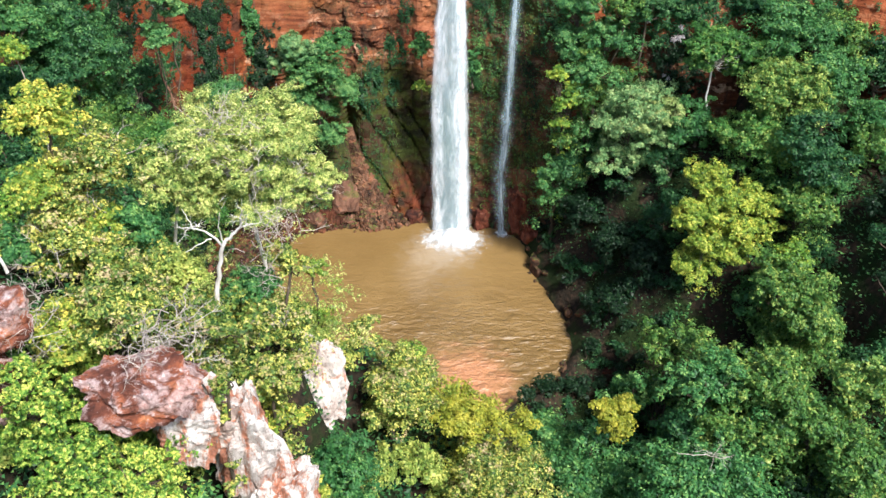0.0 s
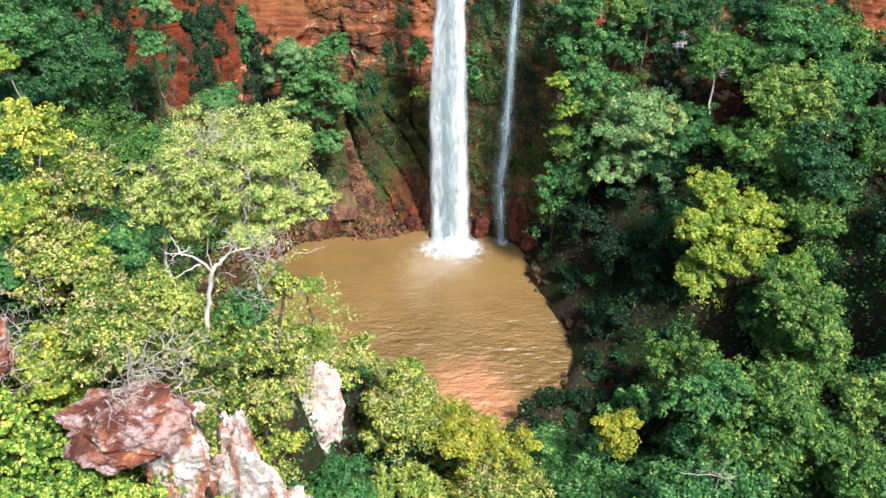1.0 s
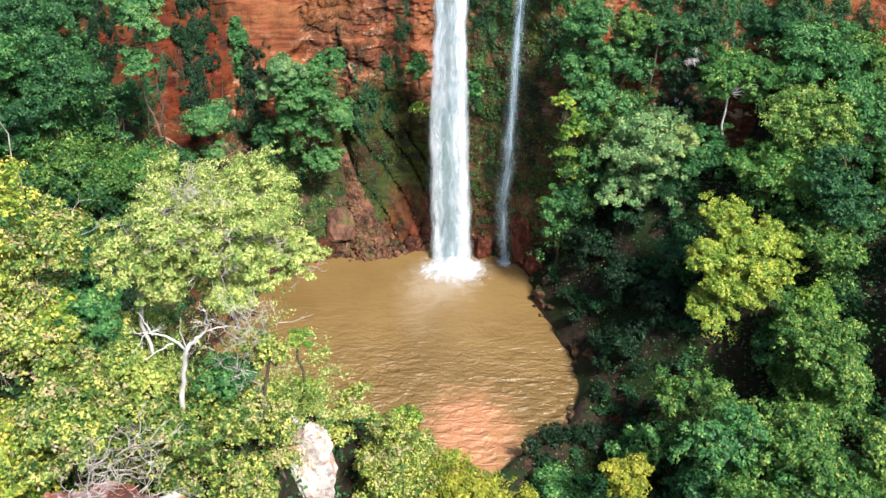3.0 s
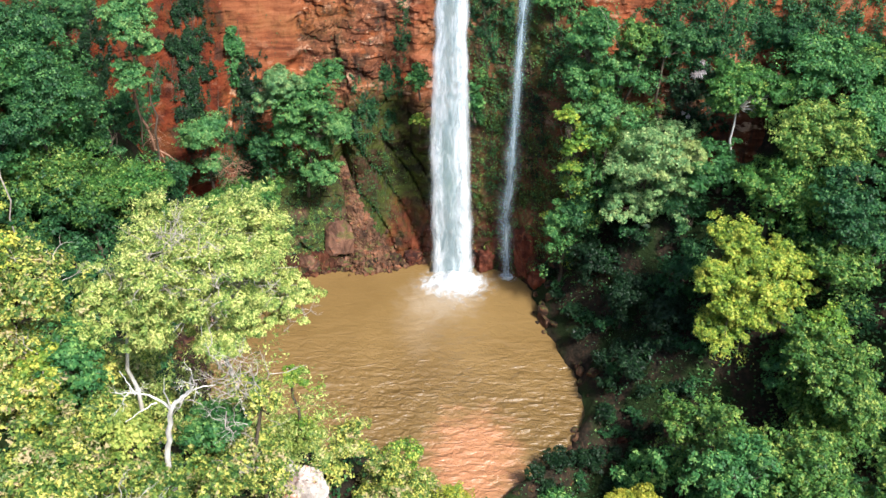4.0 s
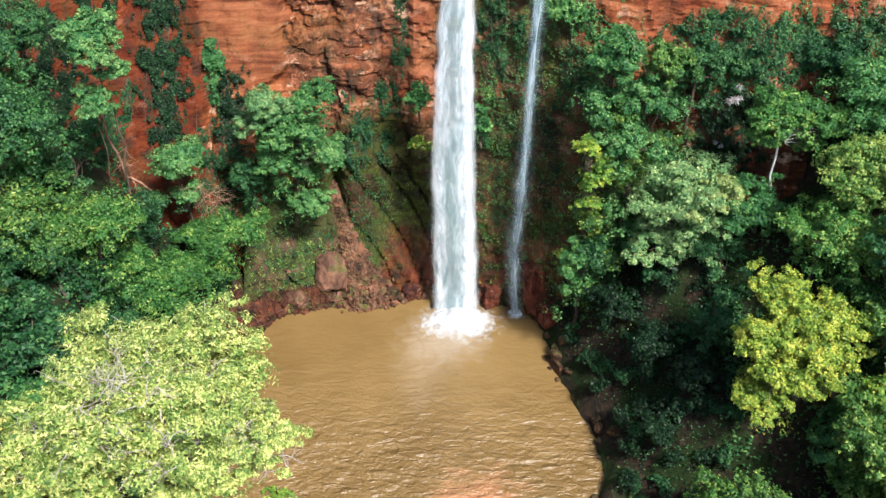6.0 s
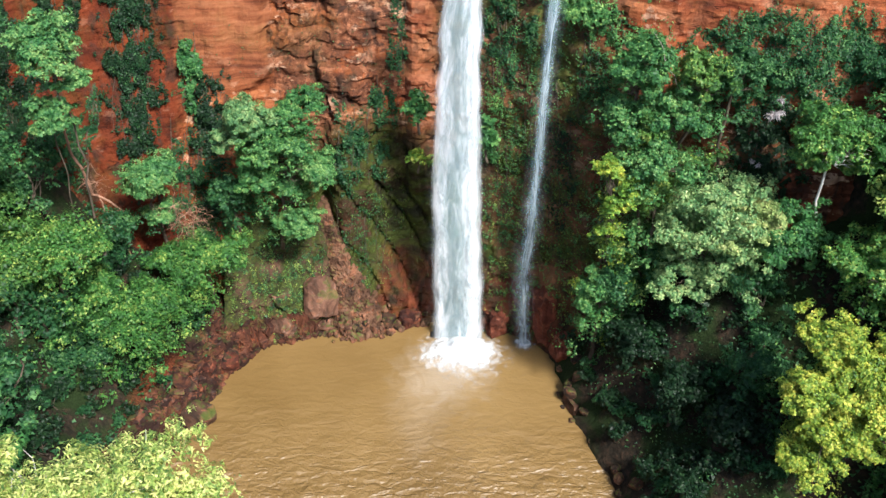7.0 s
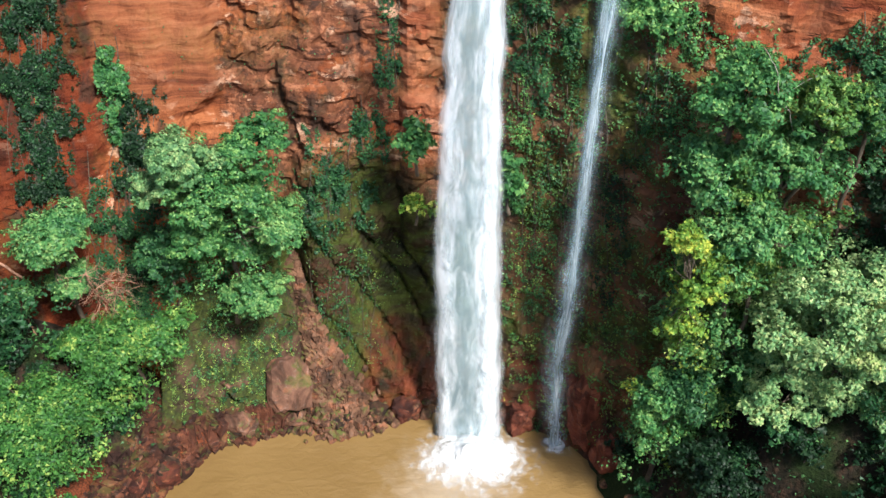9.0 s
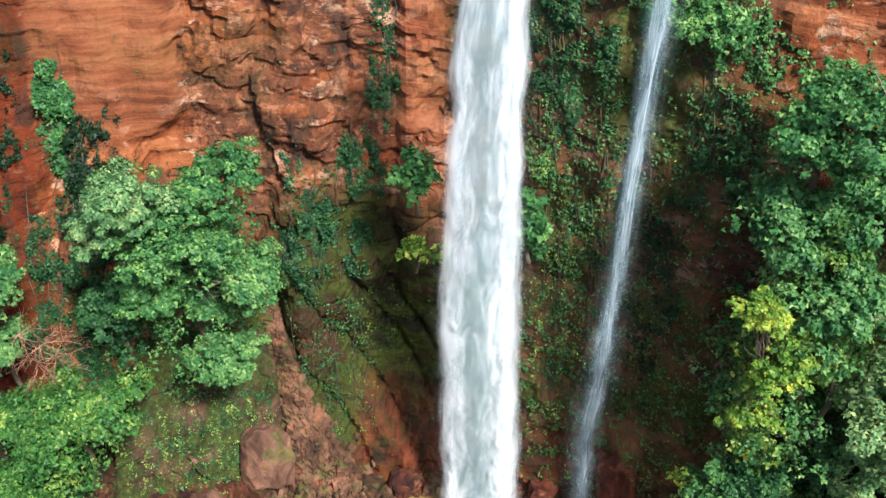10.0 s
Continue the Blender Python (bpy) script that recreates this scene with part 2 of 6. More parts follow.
    col = m.mix(m.math("MULTIPLY", raw, 0.7), col, m.ramp(m.noise(tall, 0.9, 6.0, 0.62, 0.5), [(0.40, (0.022, 0.010, 0.007)), (0.52, (0.10, 0.020, 0.010)), (0.68, (0.21, 0.045, 0.020))]))
    crag = m.noise(m.coords((1.0, 1.0, 0.7)), 1.5, 9.0, 0.62, 0.3)
    h = m.math("ADD", m.math("ADD", m.math("MULTIPLY", beds, 0.5), m.math("MULTIPLY", crag, m.math("ADD", 0.25, m.math("MULTIPLY", rest, 0.9)))), m.math("MULTIPLY", grain, 0.3))
    # thin dark partings that run along the beds
    part_line = m.step(m.math("ABSOLUTE", m.math("SUBTRACT", m.noise(m.coords((0.16, 0.16, 1.0)), 1.5, 3.0, 0.5, 0.2), 0.5)), 0.0, 0.012)
    patchy = m.step(m.noise(vec, 0.7, 3.0), 0.47, 0.60)
    joint = m.math("MAXIMUM", m.math("MAXIMUM", moss_shade, panel), m.math("SUBTRACT", 1.0, m.math("MULTIPLY", m.math("SUBTRACT", 1.0, part_line), patchy)))
    col = m.mix(m.math("ADD", 0.35, m.math("MULTIPLY", joint, 0.65)), (0.022, 0.012, 0.009), col)
    h = m.math("ADD", m.math("ADD", h, m.math("MULTIPLY", lines, 0.15)), m.math("MULTIPLY", joint, 0.3))
    rough = m.math("SUBTRACT", 0.9, m.math("MULTIPLY", wet, 0.35))
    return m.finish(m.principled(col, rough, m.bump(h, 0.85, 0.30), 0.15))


CLIFF = cliff_material()


def ground_material():
    m = Nodes("forest_floor")
    vec = m.coords()
    a, b, c = m.noise(vec, 0.5, 5.0), m.noise(vec, 3.5, 6.0, 0.65), m.noise(vec, 14.0, 4.0, 0.7)
    col = m.ramp(b, [(0.32, (0.012, 0.010, 0.007)), (0.5, (0.026, 0.020, 0.013)), (0.68, (0.060, 0.034, 0.021))])
    col = m.mix(m.step(a, 0.45, 0.6), col, m.ramp(c, [(0.3, (0.007, 0.014, 0.005)), (0.7, (0.024, 0.042, 0.011))]))
    # bare red soil on the bank across the pool
    pos = m.add("ShaderNodeSeparateXYZ", {0: vec})
    bare = m.math("MULTIPLY", m.step(m.math("ADD", pos.outputs[1], m.math("MULTIPLY", a, 4.0)), -7.5, -4.5), m.math("SUBTRACT", 1.0, m.step(m.math("ADD", pos.outputs[0], m.math("MULTIPLY", a, 3.0)), -5.5, -3.5)))
    bare = m.math("MULTIPLY", bare, m.math("SUBTRACT", 1.0, m.step(pos.outputs[2], 0.9, 2.0)))
    col = m.mix(m.math("MULTIPLY", bare, 0.8), col, m.ramp(c, [(0.3, (0.022, 0.011, 0.007)), (0.50, (0.14, 0.036, 0.015)), (0.72, (0.34, 0.085, 0.030))]))
    # wet red-brown gravel at the cliff's foot
    foot = m.math("MULTIPLY", m.step(pos.outputs[1], -1.2, -0.4), m.math("MULTIPLY", m.step(m.math("ABSOLUTE", m.math("ADD", pos.outputs[0], 1.6)), 7.8, 6.6), m.step(pos.outputs[2], 3.0, 2.0)))
    col = m.mix(m.math("MULTIPLY", foot, 0.95), col, m.ramp(c, [(0.32, (0.008, 0.006, 0.005)), (0.5, (0.026, 0.013, 0.009)), (0.70, (0.085, 0.036, 0.022))]))
    return m.finish(m.principled(col, 0.95, m.bump(b, 0.8, 0.2), 0.15))


GROUND = ground_material()


def rock_material(name, stops, lichen=0.0, moss=0.3, red=0.0):
    m = Nodes(name)
    vec = m.coords()
    info = m.add("ShaderNodeObjectInfo")
    a, b, c = m.noise(vec, 0.9, 6.0, 0.62, 0.6), m.noise(vec, 4.5, 6.0, 0.68), m.noise(vec, 1.7, 5.0, 0.6, 1.0)
    col = m.ramp(m.math("ADD", a, m.math("MULTIPLY", m.math("SUBTRACT", info.outputs["Random"], 0.5), 0.22)), stops)
    if red:
        col = m.mix(m.math("MULTIPLY", m.step(c, 0.55, 0.62), red), col, (0.45, 0.15, 0.07))
    if lichen:
        white = m.math("MULTIPLY", m.step(b, 0.48, 0.68), m.step(c, 0.44, 0.60))
        col = m.mix(m.math("MULTIPLY", white, lichen), col, (0.72, 0.68, 0.62))
        col = m.mix(m.math("MULTIPLY", m.step(m.noise(vec, 7.0, 5.0, 0.7), 0.56, 0.64), lichen * 0.75), col, (0.09, 0.065, 0.055))
    if moss:
        nrm = m.add("ShaderNodeSeparateXYZ", {0: m.add("ShaderNodeNewGeometry").outputs["Normal"]})
        up = m.math("MULTIPLY", m.step(nrm.outputs[2], 0.35, 0.8), m.step(m.noise(vec, 1.3, 4.0), 0.48, 0.6))
        col = m.mix(m.math("MULTIPLY", up, moss), col, (0.055, 0.088, 0.012))
    return m.finish(m.principled(col, 0.88, m.bump(m.math("ADD", a, m.math("MULTIPLY", b, 0.5)), 0.9, 0.12), 0.25))


ROCK = rock_material("shore_rock", [(0.34, (0.018, 0.011, 0.007)), (0.5, (0.070, 0.034, 0.019)), (0.66, (0.17, 0.085, 0.048))], 0.06, 0.7, 0.25)
ROCK_WET = rock_material("wet_red_rock", [(0.34, (0.028, 0.009, 0.006)), (0.5, (0.095, 0.024, 0.012)), (0.68, (0.22, 0.060, 0.032))], 0.04, 0.1, 0.3)
ROCK_LEDGE = rock_material("pinkish_ledge_rock", [(0.34, (0.018, 0.010, 0.007)), (0.5, (0.072, 0.034, 0.020)), (0.70, (0.20, 0.098, 0.062))], 0.10, 0.6, 0.2)
ROCK_RED = rock_material("red_rubble", [(0.34, (0.022, 0.009, 0.006)), (0.5, (0.080, 0.026, 0.013)), (0.68, (0.17, 0.062, 0.030))], 0.04, 0.3, 0.2)


def boulder_rock():
    """Dark red-brown boulder, rust stained, crusted with pinkish white lichen."""
    m = Nodes("brown_boulder")
    vec = m.coords()
    a, b, c = m.noise(vec, 0.9, 8.0, 0.66, 0.6), m.noise(vec, 1.5, 10.0, 0.74, 0.4), m.noise(vec, 6.0, 8.0, 0.72)
    col = m.ramp(a, [(0.36, (0.060, 0.022, 0.016)), (0.48, (0.15, 0.050, 0.030)), (0.56, (0.29, 0.090, 0.042)), (0.66, (0.42, 0.17, 0.08))])
    col = m.mix(m.math("MULTIPLY", m.step(b, 0.46, 0.55), 0.72), col, m.ramp(c, [(0.38, (0.20, 0.12, 0.105)), (0.60, (0.54, 0.42, 0.40))]))
    col = m.mix(m.math("MULTIPLY", m.step(c, 0.59, 0.66), 0.6), col, (0.66, 0.60, 0.58))
    col = m.mix(m.math("MULTIPLY", m.step(c, 0.42, 0.34), 0.75), col, (0.035, 0.020, 0.016))
    return m.finish(m.principled(col, 0.9, m.bump(m.math("ADD", b, m.math("MULTIPLY", c, 0.6)), 1.0, 0.12), 0.2))


ROCK_BROWN = boulder_rock()


def streaked_rock():
    """Weathered rock with red cores and white lichened ribs running down it."""
    m = Nodes("streaked_rock")
    vec, tall = m.coords(), m.coords((1.0, 1.0, 0.22))
    a, b = m.noise(tall, 1.5, 10.0, 0.70, 0.5), m.noise(vec, 5.0, 8.0, 0.74)
    col = m.ramp(m.math("ADD", m.math("MULTIPLY", a, 0.8), m.math("MULTIPLY", b, 0.2)), [(0.36, (0.15, 0.055, 0.034)), (0.455, (0.42, 0.17, 0.10)), (0.495, (0.52, 0.42, 0.37)), (0.59, (0.74, 0.69, 0.65))])
    col = m.mix(m.math("MULTIPLY", m.step(b, 0.55, 0.64), 0.75), col, (0.10, 0.08, 0.065))
    col = m.mix(m.math("MULTIPLY", m.step(m.noise(vec, 13.0, 5.0, 0.7), 0.52, 0.62), 0.55), col, (0.22, 0.16, 0.13))
    return m.finish(m.principled(col, 0.9, m.bump(m.math("ADD", a, m.math("MULTIPLY", b, 0.5)), 1.0, 0.15), 0.2))


ROCK_STREAK = streaked_rock()
ROCK_WHITE = rock_material("pale_lichen_rock", [(0.32, (0.14, 0.09, 0.07)), (0.44, (0.38, 0.30, 0.26)), (0.62, (0.60, 0.55, 0.50))], 0.9, 0.10, 0.75)


def pool_material():
    """Muddy water: a brown body under a rippled glossy skin, redder over the shallow sand at the outlet."""
    m = Nodes("muddy_water")
    vec = m.coords()
    warp = m.coords((0.55, 1.25, 1.0))
    a = m.noise(vec, 0.13, 3.0)
    col = m.ramp(a, [(0.35, (0.160, 0.096, 0.032)), (0.65, (0.212, 0.132, 0.048))])
    off = m.add("ShaderNodeVectorMath", {0: vec, 1: (1.0, -15.5, 0.0)}, operation="SUBTRACT").outputs[0]
    off = m.add("ShaderNodeVectorMath", {0: off, 1: (0.42, 0.30, 1.0)}, operation="MULTIPLY").outputs[0]
    far = m.add("ShaderNodeVectorMath", {0: off}, operation="LENGTH").outputs["Value"]
    sand = m.math("SUBTRACT", 1.0, m.step(m.math("ADD", far, m.math("MULTIPLY", m.math("SUBTRACT", m.noise(warp, 1.4, 4.0), 0.5), 1.6)), 0.4, 1.4))
    col = m.mix(m.math("MULTIPLY", sand, 0.75), col, (0.46, 0.20, 0.10))
    # froth drifting off below the falls, the spray's white haze painted in with it
    away = m.add("ShaderNodeVectorMath", {0: m.add("ShaderNodeVectorMath", {0: vec, 1: (-0.9, -2.4, 0.0)}, operation="SUBTRACT").outputs[0]}, operation="LENGTH").outputs["Value"]
    froth = m.math("SUBTRACT", 1.0, m.step(m.math("ADD", away, m.math("MULTIPLY", m.math("SUBTRACT", m.noise(vec, 0.7, 5.0, 0.6, 1.2), 0.5), 5.0)), 0.3, 3.2))
    col = m.mix(m.math("MULTIPLY", froth, 0.25), col, (0.52, 0.46, 0.38))
    # a pale trail of bubbles carried out from the foot of the falls
    trail = m.add("ShaderNodeMapping", {"Vector": m.add("ShaderNodeVectorMath", {0: vec, 1: (-2.2, -4.2, 0.0)}, operation="SUBTRACT").outputs[0], "Rotation": (0, 0, -0.38), "Scale": (0.6, 0.24, 1.0)}).outputs[0]
    trail = m.add("ShaderNodeVectorMath", {0: trail}, operation="LENGTH").outputs["Value"]
    trail = m.math("SUBTRACT", 1.0, m.step(m.math("ADD", trail, m.math("MULTIPLY", m.math("SUBTRACT", m.noise(vec, 1.1, 5.0, 0.6, 0.8), 0.5), 1.2)), 0.1, 1.2))
    col = m.mix(m.math("MULTIPLY", trail, 0.11), col, (0.56, 0.48, 0.38))
    tilt = m.add("ShaderNodeMapping", {"Vector": vec, "Rotation": (0, 0, 0.18), "Scale": (0.48, 1.0, 1.0)}).outputs[0]
    w1 = m.noise(tilt, 1.15, 1.0, 0.4, 0.7)
    w2 = m.noise(tilt, 3.1, 2.5, 0.5, 0.7)
    w3 = m.noise(vec, 7.0, 2.0, 0.5, 0.4)
    h = m.math("ADD", m.math("ADD", w1, m.math("MULTIPLY", w2, 0.8)), m.math("MULTIPLY", w3, 0.22))
    # the breeze ruffles the open end of the pool most
    breeze = m.math("SUBTRACT", 1.0, m.step(m.math("ADD", m.add("ShaderNodeSeparateXYZ", {0: vec}).outputs[1], m.math("MULTIPLY", a, 5.0)), -9.0, -1.0))
    return m.finish(m.principled(col, 0.33, m.bump(h, m.math("ADD", 0.22, m.math("MULTIPLY", breeze, 0.62)), 0.36), 0.9, IOR=1.33))


POOL = pool_material()


def falling_material(name, profile, lo, hi, least=0.0, fade=0.10, seed=0.0, drift=0.16, thin=(0.40, 0.54, 0.57)):
    """White falling water: soft streaks pulled out along the drop. The profile says how thick it runs from side to side; it is blue-grey where it is thin."""
    m = Nodes(name)
    uv = m.add("ShaderNodeTexCoord").outputs["UV"]
    sep = m.add("ShaderNodeSeparateXYZ", {0: uv})
    vec = m.add("ShaderNodeMapping", {"Vector": uv, "Location": (seed, seed * 3.1, 0), "Scale": (4.2, 1.0, 1)}).outputs[0]
    fine = m.add("ShaderNodeMapping", {"Vector": uv, "Location": (seed, 0, 0), "Scale": (8.0, 0.9, 1)}).outputs[0]
    slow = m.add("ShaderNodeMapping", {"Vector": uv, "Location": (seed * 2, 0, 0), "Scale": (0.4, 0.30, 1)}).outputs[0]
    a, b = m.noise(vec, 1.6, 6.0, 0.62, 0.8), m.noise(fine, 1.3, 5.0, 0.6, 0.4)
    across = m.math("ADD", sep.outputs[0], m.math("MULTIPLY", m.math("SUBTRACT", m.noise(slow, 1.4, 2.0), 0.5), drift))
    body = m.ramp(across, [(p, (v, v, v)) for p, v in profile], smooth=True)
    d = m.math("ADD", m.math("ADD", m.math("MULTIPLY", a, 0.85), m.math("MULTIPLY", b, 0.25)), m.math("SUBTRACT", m.math("MULTIPLY", body, 0.34), 0.20))
    thick = m.step(d, lo, hi)
    side = m.math("SUBTRACT", 0.5, m.math("ABSOLUTE", m.math("SUBTRACT", sep.outputs[0], 0.5)))
    alpha = m.math("ADD", least, m.math("MULTIPLY", thick, 1.0 - least))
    alpha = m.math("MULTIPLY", alpha, m.step(m.math("ADD", side, m.math("MULTIPLY", m.math("SUBTRACT", b, 0.5), 0.14)), 0.0, fade))
    alpha = m.math("MULTIPLY", alpha, m.step(side, 0.0, 0.06))
    tint = m.mix(thick, thin, (0.84, 0.87, 0.90))
    white = m.principled(tint, 0.6, None, 0.2)
    through_light = m.add("ShaderNodeBsdfTranslucent", {"Color": tint}).outputs[0]
    shader = m.add("ShaderNodeMixShader", {0: 0.25, 1: white, 2: through_light}).outputs[0]
    clear = m.add("ShaderNodeBsdfTransparent").outputs[0]
    return m.finish(m.add("ShaderNodeMixShader", {0: alpha, 1: clear, 2: shader}).outputs[0])


FALL_A = falling_material("falling_water_dense", [(0.0, 0.55), (0.14, 0.85), (0.28, 0.55), (0.42, 0.10), (0.56, 0.30), (0.74, 0.95), (0.90, 0.85), (1.0, 0.5)], 0.33, 0.70, least=0.57, fade=0.19, seed=1.3)
FALL_B = falling_material("falling_water_streaks", [(0.0, 0.4), (0.16, 0.75), (0.34, 0.15), (0.52, 0.05), (0.76, 0.85), (1.0, 0.4)], 0.48, 0.78, least=0.0, fade=0.30, seed=5.7)
FALL_D = falling_material("thin_falling_water", [(0.0, 0.0), (0.35, 0.55), (0.55, 0.85), (0.75, 0.5), (1.0, 0.0)], 0.38, 0.92, least=0.12, fade=0.38, seed=3.3, thin=(0.22, 0.39, 0.48))
FALL_C = falling_material("falling_water_veil", [(0.0, 0.3), (0.5, 0.6), (1.0, 0.3)], 0.40, 1.1, least=0.05, seed=9.1, fade=0.5)


def foam_material():
    m = Nodes("foam")
    vec = m.coords()
    a = m.noise(vec, 2.2, 5.0, 0.65)
    body = m.principled((0.80, 0.83, 0.84), 0.5, m.bump(m.noise(vec, 4.0, 5.0), 0.9, 0.2), 0.3)
    sep = m.add("ShaderNodeSeparateXYZ", {0: m.add("ShaderNodeTexCoord").outputs["UV"]})
    edge = m.math("SUBTRACT", 1.0, sep.outputs[0])
    alpha = m.step(m.math("ADD", m.math("MULTIPLY", edge, 1.15), m.math("MULTIPLY", m.math("SUBTRACT", a, 0.5), 1.3)), 0.05, 1.05)
    return m.finish(m.add("ShaderNodeMixShader", {0: alpha, 1: m.add("ShaderNodeBsdfTransparent").outputs[0], 2: body}).outputs[0])


FOAM = foam_material()


# ---- mesh helpers ----
def mesh_of(name, verts, faces, mat, smooth=True, uv=None):
    """A mesh from arrays: verts (n, 3); faces (m, 4) or (m, 3)."""
    verts, faces = np.asarray(verts, np.float32), np.asarray(faces, np.int32)
    me = bpy.data.meshes.new(name)
    k = faces.shape[1]
    me.vertices.add(len(verts))
    me.vertices.foreach_set("co", verts.ravel())
    me.loops.add(faces.size)
    me.loops.foreach_set("vertex_index", faces.ravel())
    me.polygons.add(len(faces))
    me.polygons.foreach_set("loop_start", np.arange(0, faces.size, k, dtype=np.int32))
    me.polygons.foreach_set("use_smooth", np.full(len(faces), smooth))
    if uv is not None:
        layer = me.uv_layers.new(name="UVMap")
        layer.data.foreach_set("uv", np.asarray(uv, np.float32)[faces.ravel()].ravel())
    me.materials.append(mat)
    me.update(calc_edges=True)
    return me


def part(name, me, parent):
    ob = new(name, me)
    ob.parent = parent
    return ob


def empty(name, m):
    ob = new(name)
    ob.empty_display_size = 0.3
    ob.matrix_world = m
    return ob


def grid_faces(nu, nv):
    i, j = np.meshgrid(np.arange(nu - 1), np.arange(nv - 1), indexing="ij")
    a = (i * nv + j).ravel()
    return np.stack([a, a + nv, a + nv + 1, a + 1], 1)


def wave(x, y, seed, scale):
    """Smooth cheap noise in -1..1 from summed sines, for arrays."""
    r = np.random.RandomState(seed)
    out = 0
    for k in range(7):
        a, p = r.uniform(0, 2 * np.pi), r.uniform(0, 2 * np.pi)
        f = r.uniform(0.6, 1.7) / scale
        out = out + np.sin((x * np.cos(a) + y * np.sin(a)) * f + p + 0.8 * np.sin((y * np.cos(a) - x * np.sin(a)) * f * 0.7 + p * 2))
    return out / 3.6


def cells(x, y, seed, size):
    """Blocky noise in 0..1: one value for each cell of a jittered grid, for arrays."""
    r = np.random.RandomState(seed)
    table, jx, jy = r.rand(64, 64), r.rand(64, 64), r.rand(64, 64)
    u, v = x / size, y / size
    best, val = np.full(np.shape(u), 9e9), np.zeros(np.shape(u))
    iu, iv = np.floor(u).astype(int), np.floor(v).astype(int)
    for du in (-1, 0, 1):
        for dv in (-1, 0, 1):
            a, b = (iu + du) % 64, (iv + dv) % 64
            d = (iu + du + jx[a, b] - u) ** 2 + (iv + dv + jy[a, b] - v) ** 2
            near = d < best
            best, val = np.where(near, d, best), np.where(near, table[a, b], val)
    return val


# ---- lie of the land ----
POOL_AT = (-3.2, -7.5)
RIM = []


def rim(x, y):
    """A point of the pool's bank."""
    dx, dy = x - POOL_AT[0], y - POOL_AT[1]
    RIM.append((math.atan2(dy, dx), math.hypot(dx, dy)))


for bank in ((3.3, 0.9), (4.3, 0.1), (5.1, -2.3), (5.2, -4.6), (6.1, -6.6), (6.8, -8.6), (6.95, -12.6), (5.5, -15.4), (3.0, -17.5), (-2.0, -19.0), (-8.0, -17.5), (-12.5, -13.0),
             (-14.4, -9.0), (-13.8, -6.6), (-12.9, -4.4), (-12.1, -2.6), (-10.9, -0.6), (-9.5, -0.1), (-8.0, 0.4), (-6.9, 0.6), (-5.1, 0.85), (-3.6, 0.8), (-2.0, 1.2), (0.5, 1.3)):
    rim(*bank)
RIM.sort()
RIM_A = np.array([a for a, _ in RIM])
RIM_R = np.array([r for _, r in RIM])


def bank_away(x, y):
    """Metres outside the pool's bank (negative within the pool)."""
    dx, dy = np.asarray(x) - POOL_AT[0], np.asarray(y) - POOL_AT[1]
    a = np.arctan2(dy, dx)
    ragged = 0.22 * wave(np.asarray(x), np.asarray(y), 91, 0.7) + 0.12 * wave(np.asarray(x), np.asarray(y), 92, 0.25)
    return np.hypot(dx, dy) - np.interp(a, RIM_A, RIM_R, period=2 * np.pi) + ragged


SPOTS = []


def spot(x, y, z):
    """A height of the forest floor."""
    SPOTS.append((x, y, z))


for right_slope in ((9.5, -9, 3.2), (12, -10.5, 5.0), (16, -10, 6.5), (20, -8, 11), (12, -4, 8.2), (8, -3, 5.2), (15, -4, 10.3), (20, -2, 14), (17, -18, 2.6),
                    (13, -20, 0.8), (9.5, -17, -1.0), (18, -24, 1.8), (26, -15, 12), (30, -30, 10), (25, -45, 4)):
    spot(*right_slope)
for outlet in ((5, -19.5, -1.6), (8, -20, -2.6), (6, -26, -2), (8, -35, -3), (10, -50, -5)):
    spot(*outlet)
for ridge in ((-7, -30, 17), (-6, -34, 15.5), (-9, -38, 17.5), (-13, -30, 20), (-12, -24, 13), (-5.5, -27, 12.5), (-3, -28, 8), (1, -29, 6.5), (-4, -33, 9.5),
              (1, -34, 5), (-20, -30, 21), (-25, -20, 17), (-8, -21, 5), (-14, -17, 4.5), (-16, -45, 18), (-8, -50, 14)):
    spot(*ridge)
for left_bank in ((-16, -4, 1.3), (-18, -5, 3), (-22, -5, 7), (-17, 0, 5), (-22, 0, 10), (-14, 0.5, 2.6), (-28, -8, 13), (-11.5, 1.0, 1.2)):
    spot(*left_bank)
SPOT = np.array(SPOTS, float)


def floor_at(x, y):
    """Height of the ground, for arrays."""
    x, y = np.asarray(x, float), np.asarray(y, float)
    num, den = np.zeros(x.shape), np.zeros(x.shape)
    for sx, sy, sz in SPOT:
        w = 1.0 / ((x - sx) ** 2 + (y - sy) ** 2 + 0.6) ** 2
        num, den = num + w * sz, den + w
    z = num / den + 0.35 * wave(x, y, 3, 2.2) + 0.15 * wave(x, y, 4, 0.8)
    out = bank_away(x, y)
    t = np.clip(out / 4.0, 0, 1)
    z = np.where(out < 4.0, (t * t * (3 - 2 * t)) * z + (1 - t) * (-0.9 + 1.9 * np.clip(out + 0.6, 0, 1.2)) * (1 - t), z)
    z = np.where(out < -0.4, -0.9, z)
    # the foot of the cliff beside the falls is washed low
    foot = (y > 0.2) & (x > -6.6) & (x < 4.5)
    z = np.where(foot, np.minimum(z, 0.06 + 0.05 * wave(x, y, 5, 0.4)), z)
    return np.maximum(z, -6.0)


